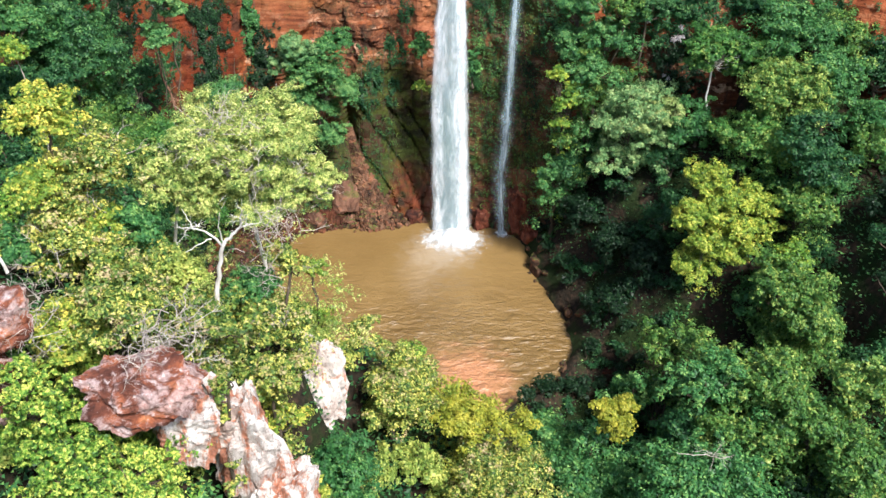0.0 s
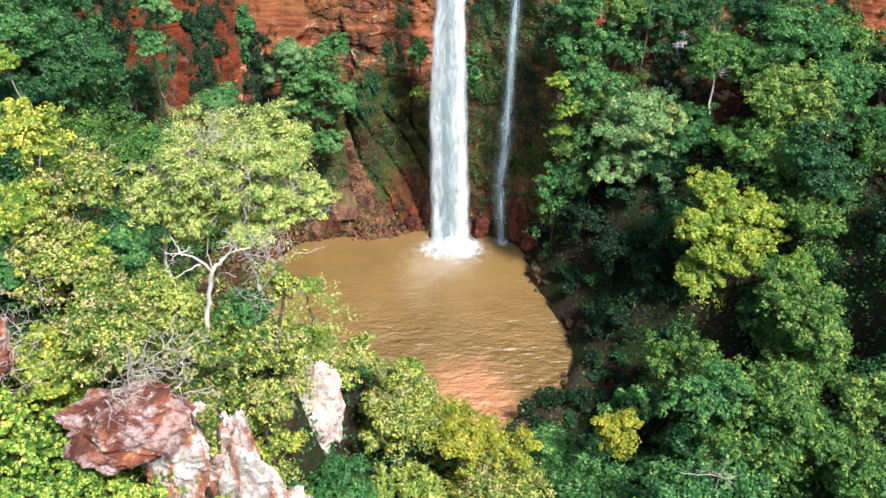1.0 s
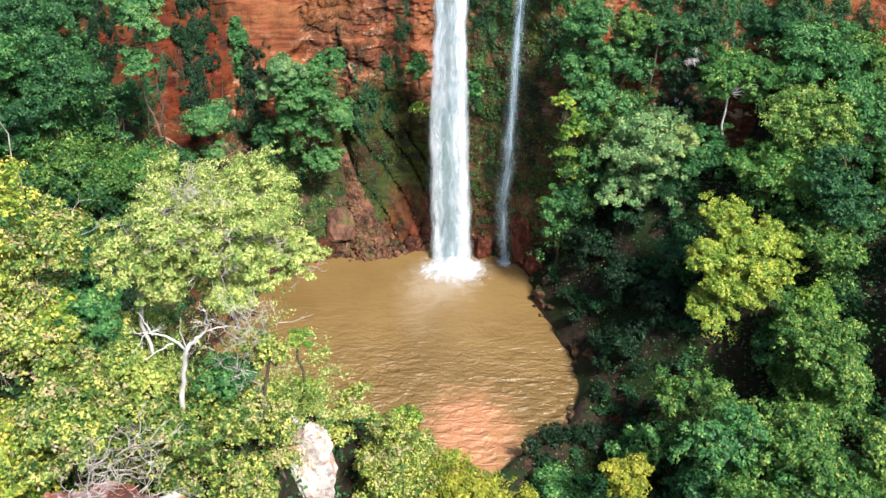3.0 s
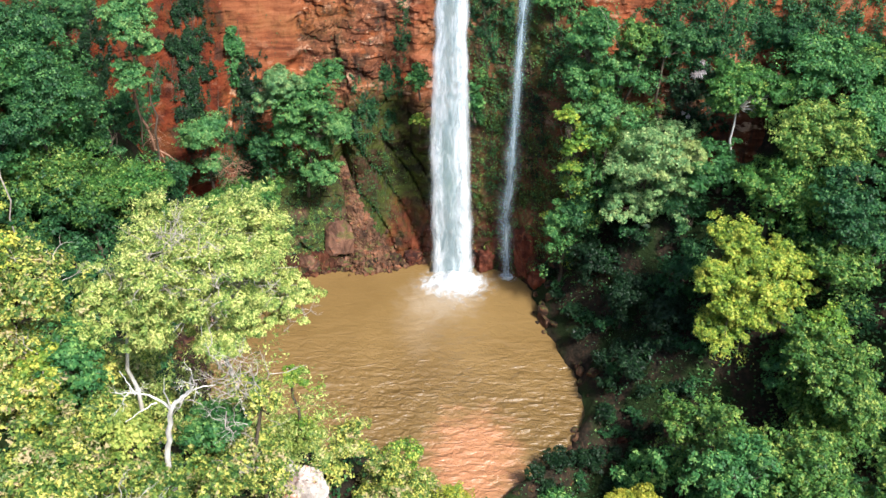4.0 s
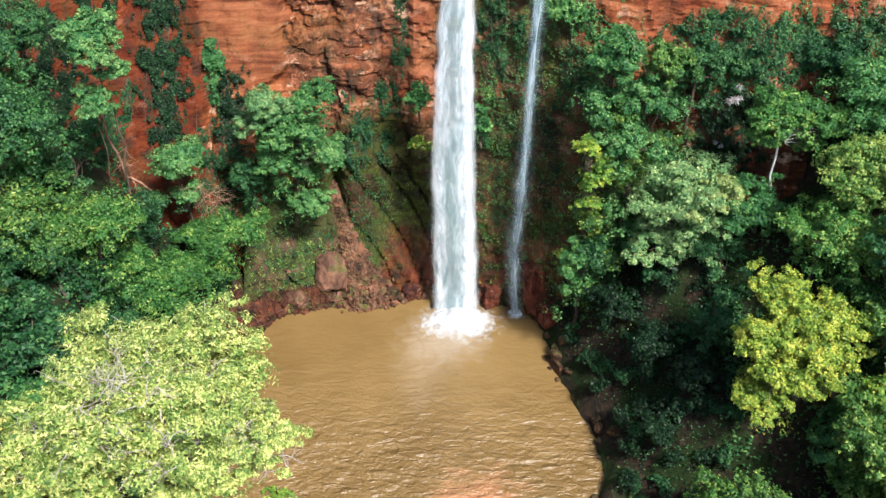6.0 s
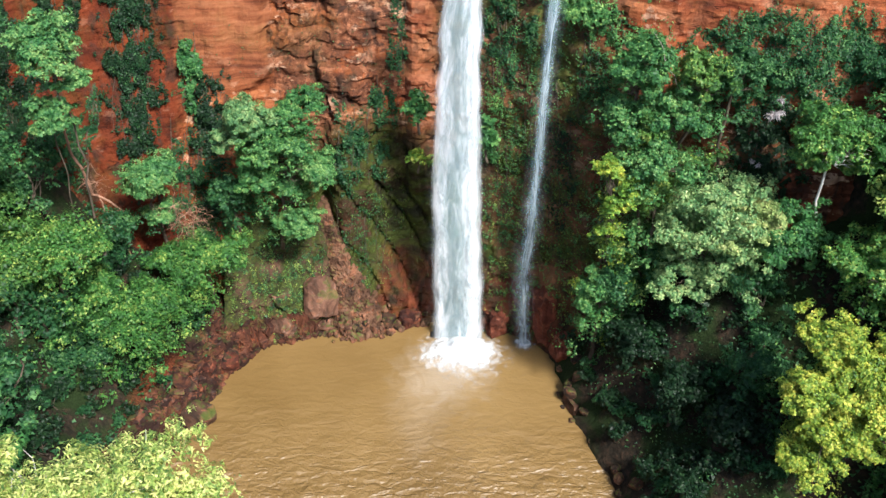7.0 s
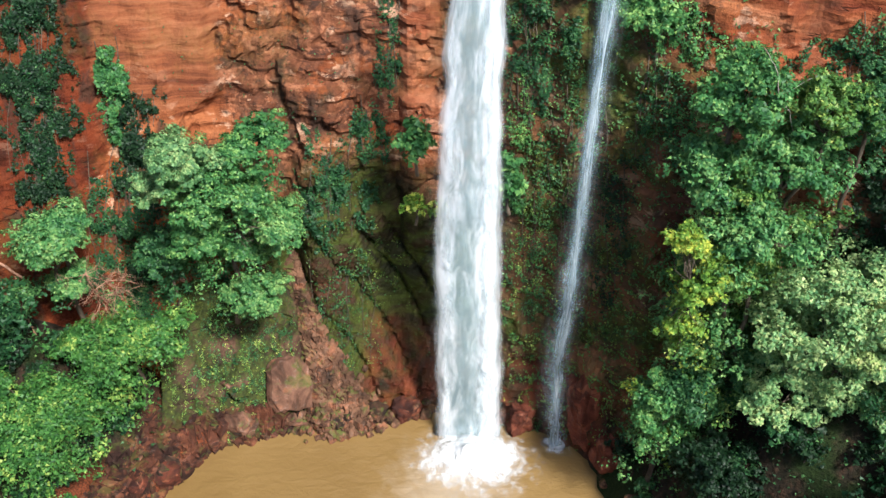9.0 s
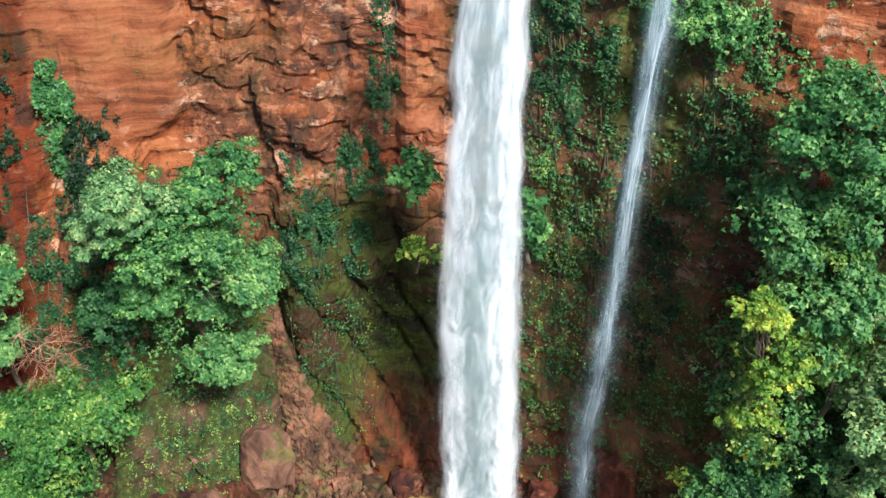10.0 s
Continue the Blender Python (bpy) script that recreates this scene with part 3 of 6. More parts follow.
def cliff_base(x):
    return np.interp(x, [-60, -40, -26, -19, -14, -10, -7, -3, 0, 2.5, 4, 6, 8, 10, 13, 17, 22, 32, 60],
                     [-30, -14, -4.5, -0.6, 1.0, 1.2, 1.1, 1.3, 1.4, 1.0, -0.4, -2.2, -3.2, -3.6, -5.0, -6.0, -7.5, -16, -40])


def cliff_lean(x):
    return np.interp(x, [-40, -19, -12, -8, -4, -1, 3, 6, 10, 20, 40], [0.5, 0.55, 0.56, 0.54, 0.50, 0.40, 0.30, 0.28, 0.30, 0.32, 0.4])


def cliff_at(x, z):
    """The y of the cliff's face before its small relief, for arrays."""
    y = cliff_base(x) + cliff_lean(x) * z
    hollow = np.exp(-(((x + 4.2) / 3.0) ** 2 + ((z - 3.9) / 2.7) ** 2))
    pocket = np.exp(-(((x + 7.5) / 0.55) ** 2 + ((z - 6.0) / 0.9) ** 2))
    return y + 1.5 * hollow + 1.1 * pocket


def relief(x, z):
    """Beds, blocks and clefts of the face, in metres outwards."""
    beds = 0.34 * (cells(x * 0.18, z + 0.3 * wave(x, z, 11, 3.0), 5, 1.1) - 0.5)
    blocks = 0.60 * (cells(x + 0.6 * wave(x, z, 12, 2.0), z * 0.55, 6, 2.4) - 0.5)
    small = 0.20 * (cells(x, z * 1.2, 7, 0.7) - 0.5)
    ribs = 0.28 * wave(x, z * 0.10, 8, 1.5) + 0.12 * wave(x, z * 0.25, 9, 0.5)
    clefts = -0.35 * np.exp(-(wave(x, z * 0.08, 10, 2.4) / 0.10) ** 2)
    steps = 0.22 * (cells(x * 0.45 + 0.5 * wave(x, z, 14, 1.2), z, 15, 0.9) - 0.5)
    blocky = np.clip((x + 10.4) / 0.5, 0, 1) * np.clip((-1.4 - x) / 0.8, 0, 1) * np.clip((z - 8.5) / 2.0, 0, 1)
    chips = cells(x * 0.6 + 0.4 * wave(x, z, 18, 0.8), z * 1.1 + 0.25 * wave(x, z, 20, 0.9), 22, 0.75) + 0.6 * cells(x * 0.7 + 0.2 * z, z * 1.5, 23, 0.4)
    smooth_end = 1 - 0.6 * np.clip((-14.8 - x) / 0.6, 0, 1)
    panel = np.clip((2.3 - np.abs(x + 12.65) - 0.5 * wave(x, z, 16, 0.6)) / 0.5, 0, 1) * np.clip((5.6 - np.abs(z - 16.6) - 0.5 * wave(x, z, 17, 0.6)) / 0.5, 0, 1)
    calm = 1 - 0.7 * np.exp(-(((x + 4.2) / 3.2) ** 2 + ((z - 3.8) / 3.6) ** 2))
    # slanting slabs and cracks of the hollow
    across = 0.83 * (x + 4.6) + 0.55 * (z - 4.6) + 0.12 * wave(x, z, 31, 0.8)
    inside = np.exp(-(((x + 4.4) / 3.0) ** 4 + ((z - 4.2) / 4.0) ** 4))
    slabs = 0.35 * (across < -0.3) + 0.25 * (across < 1.2) - 0.45 * sum(np.exp(-((across - d) / 0.10) ** 2) for d in (-1.7, -0.3, 1.2, 2.3))
    slabs = slabs * inside
    fresh = np.clip((x - 7.2) / 1.0, 0, 1) * np.clip((z - 13.8) / 1.2, 0, 1)
    smooth_end = smooth_end * (1 - 0.72 * fresh)
    return slabs + 0.55 * fresh * np.abs(wave(x, z * 0.22, 35, 1.1)) + ((beds + blocks + small + ribs + clefts + steps) * calm + 0.22 * blocky * (chips - 0.8)) * (1 - 0.75 * panel) * smooth_end + 0.10 * panel + 0.08 * wave(x, z, 13, 0.25)


def face_at(x, z):
    """The y of the cliff's face, for arrays."""
    return cliff_at(x, z) - relief(x, z)


# ---- ground: one sheet to the horizon ----
def stretched(lo, hi, step, far):
    core = np.arange(lo, hi + 1e-6, step)
    out = step * 1.35 ** np.arange(1, 24)
    reach = np.cumsum(out)
    reach = reach[reach < far]
    return np.concatenate([lo - reach[::-1], core, hi + reach])


def build_ground():
    xs, ys = stretched(-34, 34, 0.6, 2500), stretched(-62, 30, 0.6, 2500)
    x, y = np.meshgrid(xs, ys, indexing="ij")
    cx, cy = np.clip(x, -45, 45), np.clip(y, -75, 45)
    z = floor_at(cx, cy)
    # behind the face the land climbs to the plateau
    climb = (cy - cliff_base(cx) - 1.6) / np.maximum(cliff_lean(cx), 0.3)
    z = np.where(climb > 0, np.maximum(np.minimum(climb, 23.0 + 0.6 * wave(cx, cy, 21, 6)), np.minimum(z, 23)), z)
    verts = np.stack([x, y, z], -1).reshape(-1, 3)
    ob = new("ground", mesh_of("ground", verts, grid_faces(len(xs), len(ys)), GROUND))
    return tagged(ob, "dark forest floor of soil, moss and leaf litter", "ground", kind="structure")


build_ground()


def build_cliff():
    xs, zs = np.arange(-36, 34.01, 0.175), np.arange(-1.5, 24.51, 0.15)
    x, z = np.meshgrid(xs, zs, indexing="ij")
    y = face_at(x, z)
    verts = np.stack([x, y, z], -1).reshape(-1, 3)
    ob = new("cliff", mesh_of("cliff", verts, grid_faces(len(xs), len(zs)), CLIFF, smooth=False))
    return tagged(ob, "tall red sandstone cliff with mossy wet lower face", "cliff", kind="structure")


build_cliff()


def build_pool():
    n, rings = 160, 40
    a = np.linspace(0, 2 * np.pi, n, endpoint=False)
    r = np.interp(a, RIM_A, RIM_R, period=2 * np.pi) + 1.0
    verts = [[POOL_AT[0], POOL_AT[1], 0.0]]
    for k in range(1, rings + 1):
        for q, rad in zip(a, r):
            verts.append([POOL_AT[0] + math.cos(q) * rad * k / rings, POOL_AT[1] + math.sin(q) * rad * k / rings, 0.0])
    verts = np.array(verts)
    faces = [[0, 1 + j, 1 + (j + 1) % n, 0] for j in range(n)]
    quads = []
    for k in range(rings - 1):
        for j in range(n):
            p, q = 1 + k * n + j, 1 + k * n + (j + 1) % n
            quads.append([p, p + n, q + n, q])
    bm = bmesh.new()
    vs = [bm.verts.new(v) for v in verts]
    for f in faces:
        bm.faces.new([vs[i] for i in f[:3]])
    for f in quads:
        bm.faces.new([vs[i] for i in f])
    bmesh.ops.recalc_face_normals(bm, faces=bm.faces)
    for f in bm.faces:
        f.smooth = True
        if f.normal.z < 0:
            f.normal_flip()
    me = bpy.data.meshes.new("pool_water")
    bm.to_mesh(me)
    bm.free()
    me.materials.append(POOL)
    return tagged(new("pool_water", me), "muddy brown plunge pool with rippled surface", "water", kind="structure")


build_pool()


# ---- falling water ----
def curtain(name, parent, mat, line, y0, bulge, seed, lean=0.10, grow=1.0):
    """A ragged sheet of falling water, bowed outwards, along a line of (height, middle, half width)."""
    nu, nv = 15, 120
    heights, middles, halves = zip(*line)
    top = heights[-1]
    u, v = np.meshgrid(np.linspace(0, 1, nu), np.linspace(0, 1, nv), indexing="ij")
    z = v * top - 0.1
    half = np.interp(z, heights, halves) * grow * (1 + 0.05 * wave(z, z * 0, seed + 2, 0.5))
    x = np.interp(z, heights, middles) + (2 * u - 1) * half + 0.07 * wave(u * 2, z, seed, 2.0) + 0.04 * (2 * u - 1) ** 3 * wave(u * 2, z, seed + 3, 0.35)
    y = y0 + lean * z - bulge * np.sin(u * np.pi) + 0.05 * wave(u * 3, z * 0.6, seed + 1, 0.8)
    me = mesh_of(name, np.stack([x, y, z], -1).reshape(-1, 3), grid_faces(nu, nv), mat, uv=np.stack([u, v * top / 2.2], -1).reshape(-1, 2))
    return part(name, me, parent)


MAIN_LINE = ((0.0, -0.28, 1.50), (1.5, -0.28, 1.47), (4.0, -0.34, 1.45), (9.0, -0.38, 1.33), (13.0, -0.39, 1.20), (18.5, -0.30, 0.97), (23.5, -0.27, 0.86))
THIN_LINE = ((0.0, 3.28, 0.50), (1.5, 3.20, 0.48), (4.3, 3.08, 0.54), (6.5, 3.26, 0.56), (8.5, 3.36, 0.46), (11.5, 3.46, 0.38), (15.0, 3.55, 0.36), (18.5, 3.65, 0.38), (23.0, 3.76, 0.36))
main_fall = tagged(empty("waterfall", pose(0, 0, 0)), "tall white waterfall plunging into the brown pool", "waterfall")
curtain("water_sheet", main_fall, FALL_A, MAIN_LINE, 0.35, 0.25, 31)
curtain("water_sheet", main_fall, FALL_B, MAIN_LINE, 0.20, 0.27, 37, grow=0.96)
curtain("spray_veil", main_fall, FALL_C, MAIN_LINE, -0.05, 0.35, 47, grow=1.22)
side_fall = tagged(empty("side_waterfall", pose(0, 0, 0)), "thin white side waterfall sliding down wet rock", "waterfall")
curtain("water_sheet", side_fall, FALL_D, THIN_LINE, -0.14, 0.08, 53, 0.12)
curtain("water_sheet", side_fall, FALL_D, THIN_LINE, -0.22, 0.06, 57, 0.12, grow=0.7)
curtain("spray_veil", side_fall, FALL_C, THIN_LINE, -0.30, 0.10, 59, 0.12, grow=1.7)


def splash(name, label, x, y, radius, height, seed):
    """A low ragged mound of foam where the water strikes."""
    n, rings = 72, 16
    a, k = np.meshgrid(np.linspace(0, 2 * np.pi, n), np.linspace(0, 1, rings), indexing="ij")
    rad = radius * (1 + 0.16 * wave(np.cos(a) * 3, np.sin(a) * 3, seed, 1.2)) * k
    px, py = x + rad * np.cos(a), y + rad * np.sin(a) * 0.8
    pz = 0.012 + height * np.exp(-(k / 0.42) ** 2) * (1 + 0.5 * wave(px, py, seed + 1, 0.25)) + 0.03 * np.abs(wave(px, py, seed + 2, 0.12)) * (1 - k)
    top = tagged(empty(name, pose(x, y, 0)), label, "foam")
    verts = np.stack([px - x, py - y, pz], -1).reshape(-1, 3)
    uv = np.stack([k, a / 6.28], -1).reshape(-1, 2)
    part("churning_mound", mesh_of("churning_mound", verts, grid_faces(n, rings), FOAM, uv=uv), top)
    # thin froth that spreads on the water round the mound
    out = 1.0 + 0.75 * k * (1 + 0.3 * wave(np.cos(a) * 3, np.sin(a) * 3, seed + 3, 0.9))
    edge = radius * 0.62 * out * (0.25 + 0.75 * k)
    verts = np.stack([edge * np.cos(a), edge * np.sin(a) * 0.8 - 0.25, 0.008 + 0 * k], -1).reshape(-1, 3)
    uv = np.stack([0.42 + 0.55 * k, a / 6.28], -1).reshape(-1, 2)
    part("spreading_froth", mesh_of("spreading_froth", verts, grid_faces(n, rings), FOAM, uv=uv), top)
    return top


splash("foam", "white churning foam at the foot of the waterfall", 0.05, -0.7, 2.6, 0.75, 61)
splash("foam", "small patch of white foam under the thin waterfall", 3.3, -0.05, 0.6, 0.2, 67)


# ---- rocks ----
def rock_mesh(name, mat, seed, size, cuts=9, flat=1.0, detail=3, boxy=0.0, rough=1.0):
    """A weathered stone: a ball cut by random planes and roughened."""
    r = random.Random(seed)
    bm = bmesh.new()
    bmesh.ops.create_icosphere(bm, subdivisions=detail, radius=1.0)
    planes = []
    for ax in range(3):
        for sign in (-1, 1):
            n = Vector([r.gauss(0, 0.16) for _ in range(3)])
            n[ax] += sign
            planes.append((n.normalized(), r.uniform(0.45, 0.68) + boxy))
    for _ in range(cuts):
        n = Vector((r.gauss(0, 1), r.gauss(0, 1), r.gauss(0, 1))).normalized()
        planes.append((n, r.uniform(0.60, 0.85)))
    for v in bm.verts:
        p = v.co.copy()
        for n, d in planes:
            over = p.dot(n) - d
            if over > 0:
                p -= n * over * 0.97
        p += p.normalized() * 0.10 * rough * noise.noise(p * 2.6 + Vector((seed, 0, 0)))
        p += p.normalized() * 0.05 * rough * noise.noise(p * 7.0 + Vector((0, seed, 0)))
        if detail > 4:
            p += p.normalized() * 0.03 * rough * noise.noise(p * 17.0 + Vector((0, 0, seed)))
        v.co = Vector((p.x * size[0], p.y * size[1], p.z * size[2] * flat))
    me = bpy.data.meshes.new(name)
    bm.to_mesh(me)
    bm.free()
    me.materials.append(mat)
    for f in me.polygons:
        f.use_smooth = False
    return me


def rock(name, label, mat, x, y, z, size, seed, turn=0.0, tilt=0.0, detail=4, cuts=9, boxy=0.0, rough=1.0):
    ob = new(name, rock_mesh(name, mat, seed, size, cuts, detail=detail, boxy=boxy, rough=rough))
    ob.matrix_world = pose(x, y, z, tilt, 0, turn)
    return tagged(ob, label, "rock")


rock("boulder", "large brown boulder with white lichen on the ridge", ROCK_BROWN, -7.5, -37.6, 21.3, (1.8, 1.3, 0.95), 3, 10, 14, detail=5, cuts=16, boxy=0.10, rough=1.9)
rock("outcrop", "white lichened rock spire standing over the pool", ROCK_WHITE, -4.85, -29.0, 13.4, (1.35, 1.0, 2.5), 5, 10, -14, detail=5, boxy=0.08, rough=2.2)
rock("outcrop", "weathered white and red rock outcrop on the ridge", ROCK_STREAK, -5.75, -35.9, 16.9, (1.35, 1.0, 3.0), 8, 25, 5, detail=5, boxy=0.08, rough=2.4)
rock("outcrop", "weathered white rock rib on the ridge", ROCK_STREAK, -6.2, -35.7, 18.2, (0.7, 0.9, 1.9), 12, 75, -5, detail=5, boxy=0.08, rough=2.2)
rock("outcrop", "weathered pale rock low on the ridge", ROCK_STREAK, -4.7, -36.1, 15.1, (1.3, 1.0, 1.6), 17, 60, 0, detail=5, boxy=0.1, rough=2.2)
rock("boulder", "brown rock wedged under the great boulder", ROCK_STREAK, -6.8, -37.2, 19.4, (1.1, 1.0, 1.3), 19, 20, 0, detail=5, boxy=0.1, rough=2.0)
rock("outcrop", "pale lichened rock joining the boulder and the rib", ROCK_WHITE, -6.25, -36.3, 18.5, (0.95, 0.7, 0.8), 27, 15, 10, detail=5, boxy=0.08, rough=2.0)
rock("boulder", "pinkish brown boulder half hidden by scrub", ROCK_BROWN, -11.6, -36.4, 22.3, (1.1, 0.9, 0.9), 21, 40, 0, detail=5, boxy=0.15, rough=1.8)
rock("boulder", "pale boulder half hidden by scrub", ROCK_BROWN, -11.3, -37.0, 20.4, (0.8, 0.8, 1.2), 23, 80, 0, boxy=0.15, rough=1.8)

# stones along the far bank and the scree beside the falls
def scatter_stones():
    rng = random.Random(77)
    red = [rock_mesh("stone", ROCK_RED, 100 + k, (1, rng.uniform(0.7, 1), rng.uniform(0.6, 0.85)), 8, detail=2) for k in range(5)]
    wet = [rock_mesh("stone", ROCK_WET, 150 + k, (1, rng.uniform(0.7, 1), rng.uniform(0.6, 0.85)), 8, detail=2, boxy=0.1) for k in range(4)]
    grey = [rock_mesh("stone", ROCK, 200 + k, (1, rng.uniform(0.7, 1), rng.uniform(0.55, 0.8)), 8, detail=2) for k in range(5)]

    pink = [rock_mesh("stone", ROCK_LEDGE, 250 + k, (1, rng.uniform(0.6, 0.9), rng.uniform(0.4, 0.7)), 8, detail=2, boxy=0.1) for k in range(4)]

    def drop(x, y, z, s, pool, label, group):
        ob = new("stone", rng.choice(pool))
        ob.matrix_world = pose(x, y, z, rng.uniform(-25, 25), rng.uniform(-25, 25), rng.uniform(0, 360)) @ Matrix.Scale(s, 4)
        tagged(ob, label, "stone", group)

    # rubble on the bank
    for k in range(120):
        a = math.atan2(0.5 + 7.5, -10 + 3.2) + rng.uniform(-0.05, 1.0)
        r = float(np.interp(a, RIM_A, RIM_R, period=2 * math.pi)) + rng.uniform(-0.3, 2.2) ** 1.0
        x, y = POOL_AT[0] + r * math.cos(a), POOL_AT[1] + r * math.sin(a)
        drop(x, y, float(floor_at(x, y)) + 0.05, rng.choice((0.10, 0.14, 0.2, 0.28, 0.4)), rng.choice((red, red, grey)), "reddish brown angular stone on the muddy bank", "stones on the bank")
    # larger stones at the water's edge of the bank
    for k in range(24):
        a = math.atan2(0.5 + 7.5, -10 + 3.2) + rng.uniform(-0.06, 0.85)
        r = float(np.interp(a, RIM_A, RIM_R, period=2 * math.pi)) + rng.uniform(-0.1, 1.6)
        x, y = POOL_AT[0] + r * math.cos(a), POOL_AT[1] + r * math.sin(a)
        drop(x, y, float(floor_at(x, y)) + 0.12, rng.choice((0.3, 0.4, 0.55, 0.8)), rng.choice((grey, grey, red, grey, wet)), "rounded red-brown stone on the muddy bank", "large stones on the bank")
    # stones along the far shore below the cliff
    for k in range(30):
        x = -10.0 + 8.2 * rng.random()
        a = math.atan2(float(np.interp(x, (-10, -7.7, -4.6, -2.0), (0.6, 1.0, 1.4, 1.9))) - POOL_AT[1], x - POOL_AT[0])
        r = float(np.interp(a, RIM_A, RIM_R, period=2 * math.pi)) + rng.uniform(-0.15, 0.5)
        x, y = POOL_AT[0] + r * math.cos(a), POOL_AT[1] + r * math.sin(a)
        drop(x, y, 0.05, rng.choice((0.25, 0.35, 0.45, 0.6)), rng.choice((grey, grey, red)), "wet brown stone on the far shore", "stones on the far shore")
    # a chute of scree that fans out at the cliff's foot
    for k in range(120):
        t = rng.random() ** 0.7
        x = -7.65 + 2.3 * t + rng.gauss(0, 0.12 + 0.42 * t * t)
        z = max(0.05, 5.3 * (1 - t) ** 1.05 + rng.gauss(0, 0.15))
        y = float(face_at(np.array(x), np.array(z))) - (0.12 + 0.95 * t**3) * rng.random()
        drop(x, y, z, rng.choice((0.07, 0.1, 0.13, 0.17, 0.24)) * (0.9 + 0.5 * t), rng.choice((red, pink, pink, grey)), "broken pinkish brown stone in the scree below the cliff", "stones of the scree")


scatter_stones()


def rubble():
    """Small broken stones too many to count, between the larger ones."""
    rng = np.random.RandomState(83)
    n = 5200
    t = rng.rand(n)
    k = np.clip(t / 0.6, 0, 1) ** 0.8
    x = -7.65 + 2.4 * k + rng.normal(0, 1, n) * (0.14 + 0.60 * k * k)
    z = np.maximum(0.03, 5.4 * (1 - k) ** 1.05 + rng.normal(0, 0.18, n))
    y = face_at(x, z) - (0.12 + 1.0 * k**3) * rng.rand(n)
    a = math.atan2(8.0, -6.8) + rng.uniform(-0.3, 1.05, n)
    rad = np.interp(a, RIM_A, RIM_R, period=2 * math.pi) + rng.uniform(-0.25, 2.0, n)
    bx, by = POOL_AT[0] + rad * np.cos(a), POOL_AT[1] + rad * np.sin(a)
    on_bank = t >= 0.6
    x, y, z = np.where(on_bank, bx, x), np.where(on_bank, by, y), np.where(on_bank, floor_at(bx, by) + 0.02, z)
    corner = np.array([[-1, -1, -1], [1, -1, -1], [1, 1, -1], [-1, 1, -1], [-0.7, -0.7, 1], [0.8, -0.6, 1], [0.6, 0.8, 1], [-0.8, 0.6, 1]], float)
    side = np.array([[0, 3, 2, 1], [4, 5, 6, 7], [0, 1, 5, 4], [1, 2, 6, 5], [2, 3, 7, 6], [3, 0, 4, 7]])
    s = np.where(on_bank, 1.5, 1.0)[:, None, None] * rng.uniform(0.05, 0.16, (n, 1, 1)) * rng.uniform(0.6, 1.2, (n, 1, 3))
    v = (corner[None] + rng.normal(0, 0.22, (n, 8, 3))) * s
    c, w = np.cos(rng.uniform(0, 6.3, n))[:, None], np.sin(rng.uniform(0, 6.3, n))[:, None]
    v = np.stack([v[..., 0] * c - v[..., 1] * w, v[..., 0] * w + v[..., 1] * c, v[..., 2] + 0.4 * v[..., 0] * w], -1) + np.stack([x, y, z], -1)[:, None]
    f = (side[None] + 8 * np.arange(n)[:, None, None]).astype(int)
    for own, mat, name, label in ((on_bank, ROCK_RED, "rubble", "small broken red-brown stones strewn on the muddy bank"), (~on_bank, ROCK, "scree", "small broken dark brown stones in a chute below the cliff")):
        m = int(own.sum())
        ob = new(name, mesh_of(name, v[own].reshape(-1, 3), f[:m].reshape(-1, 4), mat, smooth=False))
        tagged(ob, label, "rubble", kind="stuff")


rubble()


def slope_material():
    """Brown bedrock under a patchy skin of bright moss."""
    m = Nodes("mossy_bedrock")
    vec = m.coords()
    a, b, c = m.noise(vec, 0.8, 7.0, 0.65, 0.5), m.noise(vec, 5.0, 6.0, 0.68), m.noise(vec, 0.55, 5.0, 0.62, 0.4)
    col = m.ramp(a, [(0.34, (0.012, 0.009, 0.006)), (0.47, (0.038, 0.022, 0.013)), (0.58, (0.085, 0.045, 0.027)), (0.72, (0.19, 0.095, 0.060))])
    up = m.add("ShaderNodeSeparateXYZ", {0: m.add("ShaderNodeNewGeometry").outputs["Normal"]}).outputs[2]
    grown = m.step(m.math("ADD", c, m.math("ADD", m.math("MULTIPLY", up, 0.10), m.math("MULTIPLY", m.math("SUBTRACT", b, 0.5), 0.25))), 0.42, 0.58)
    col = m.mix(m.math("MULTIPLY", grown, 0.9), col, m.ramp(b, [(0.35, (0.010, 0.017, 0.004)), (0.55, (0.036, 0.052, 0.008)), (0.72, (0.10, 0.115, 0.017))]))
    return m.finish(m.principled(col, 0.85, m.bump(m.math("ADD", a, m.math("MULTIPLY", b, 0.6)), 0.9, 0.15), 0.25))


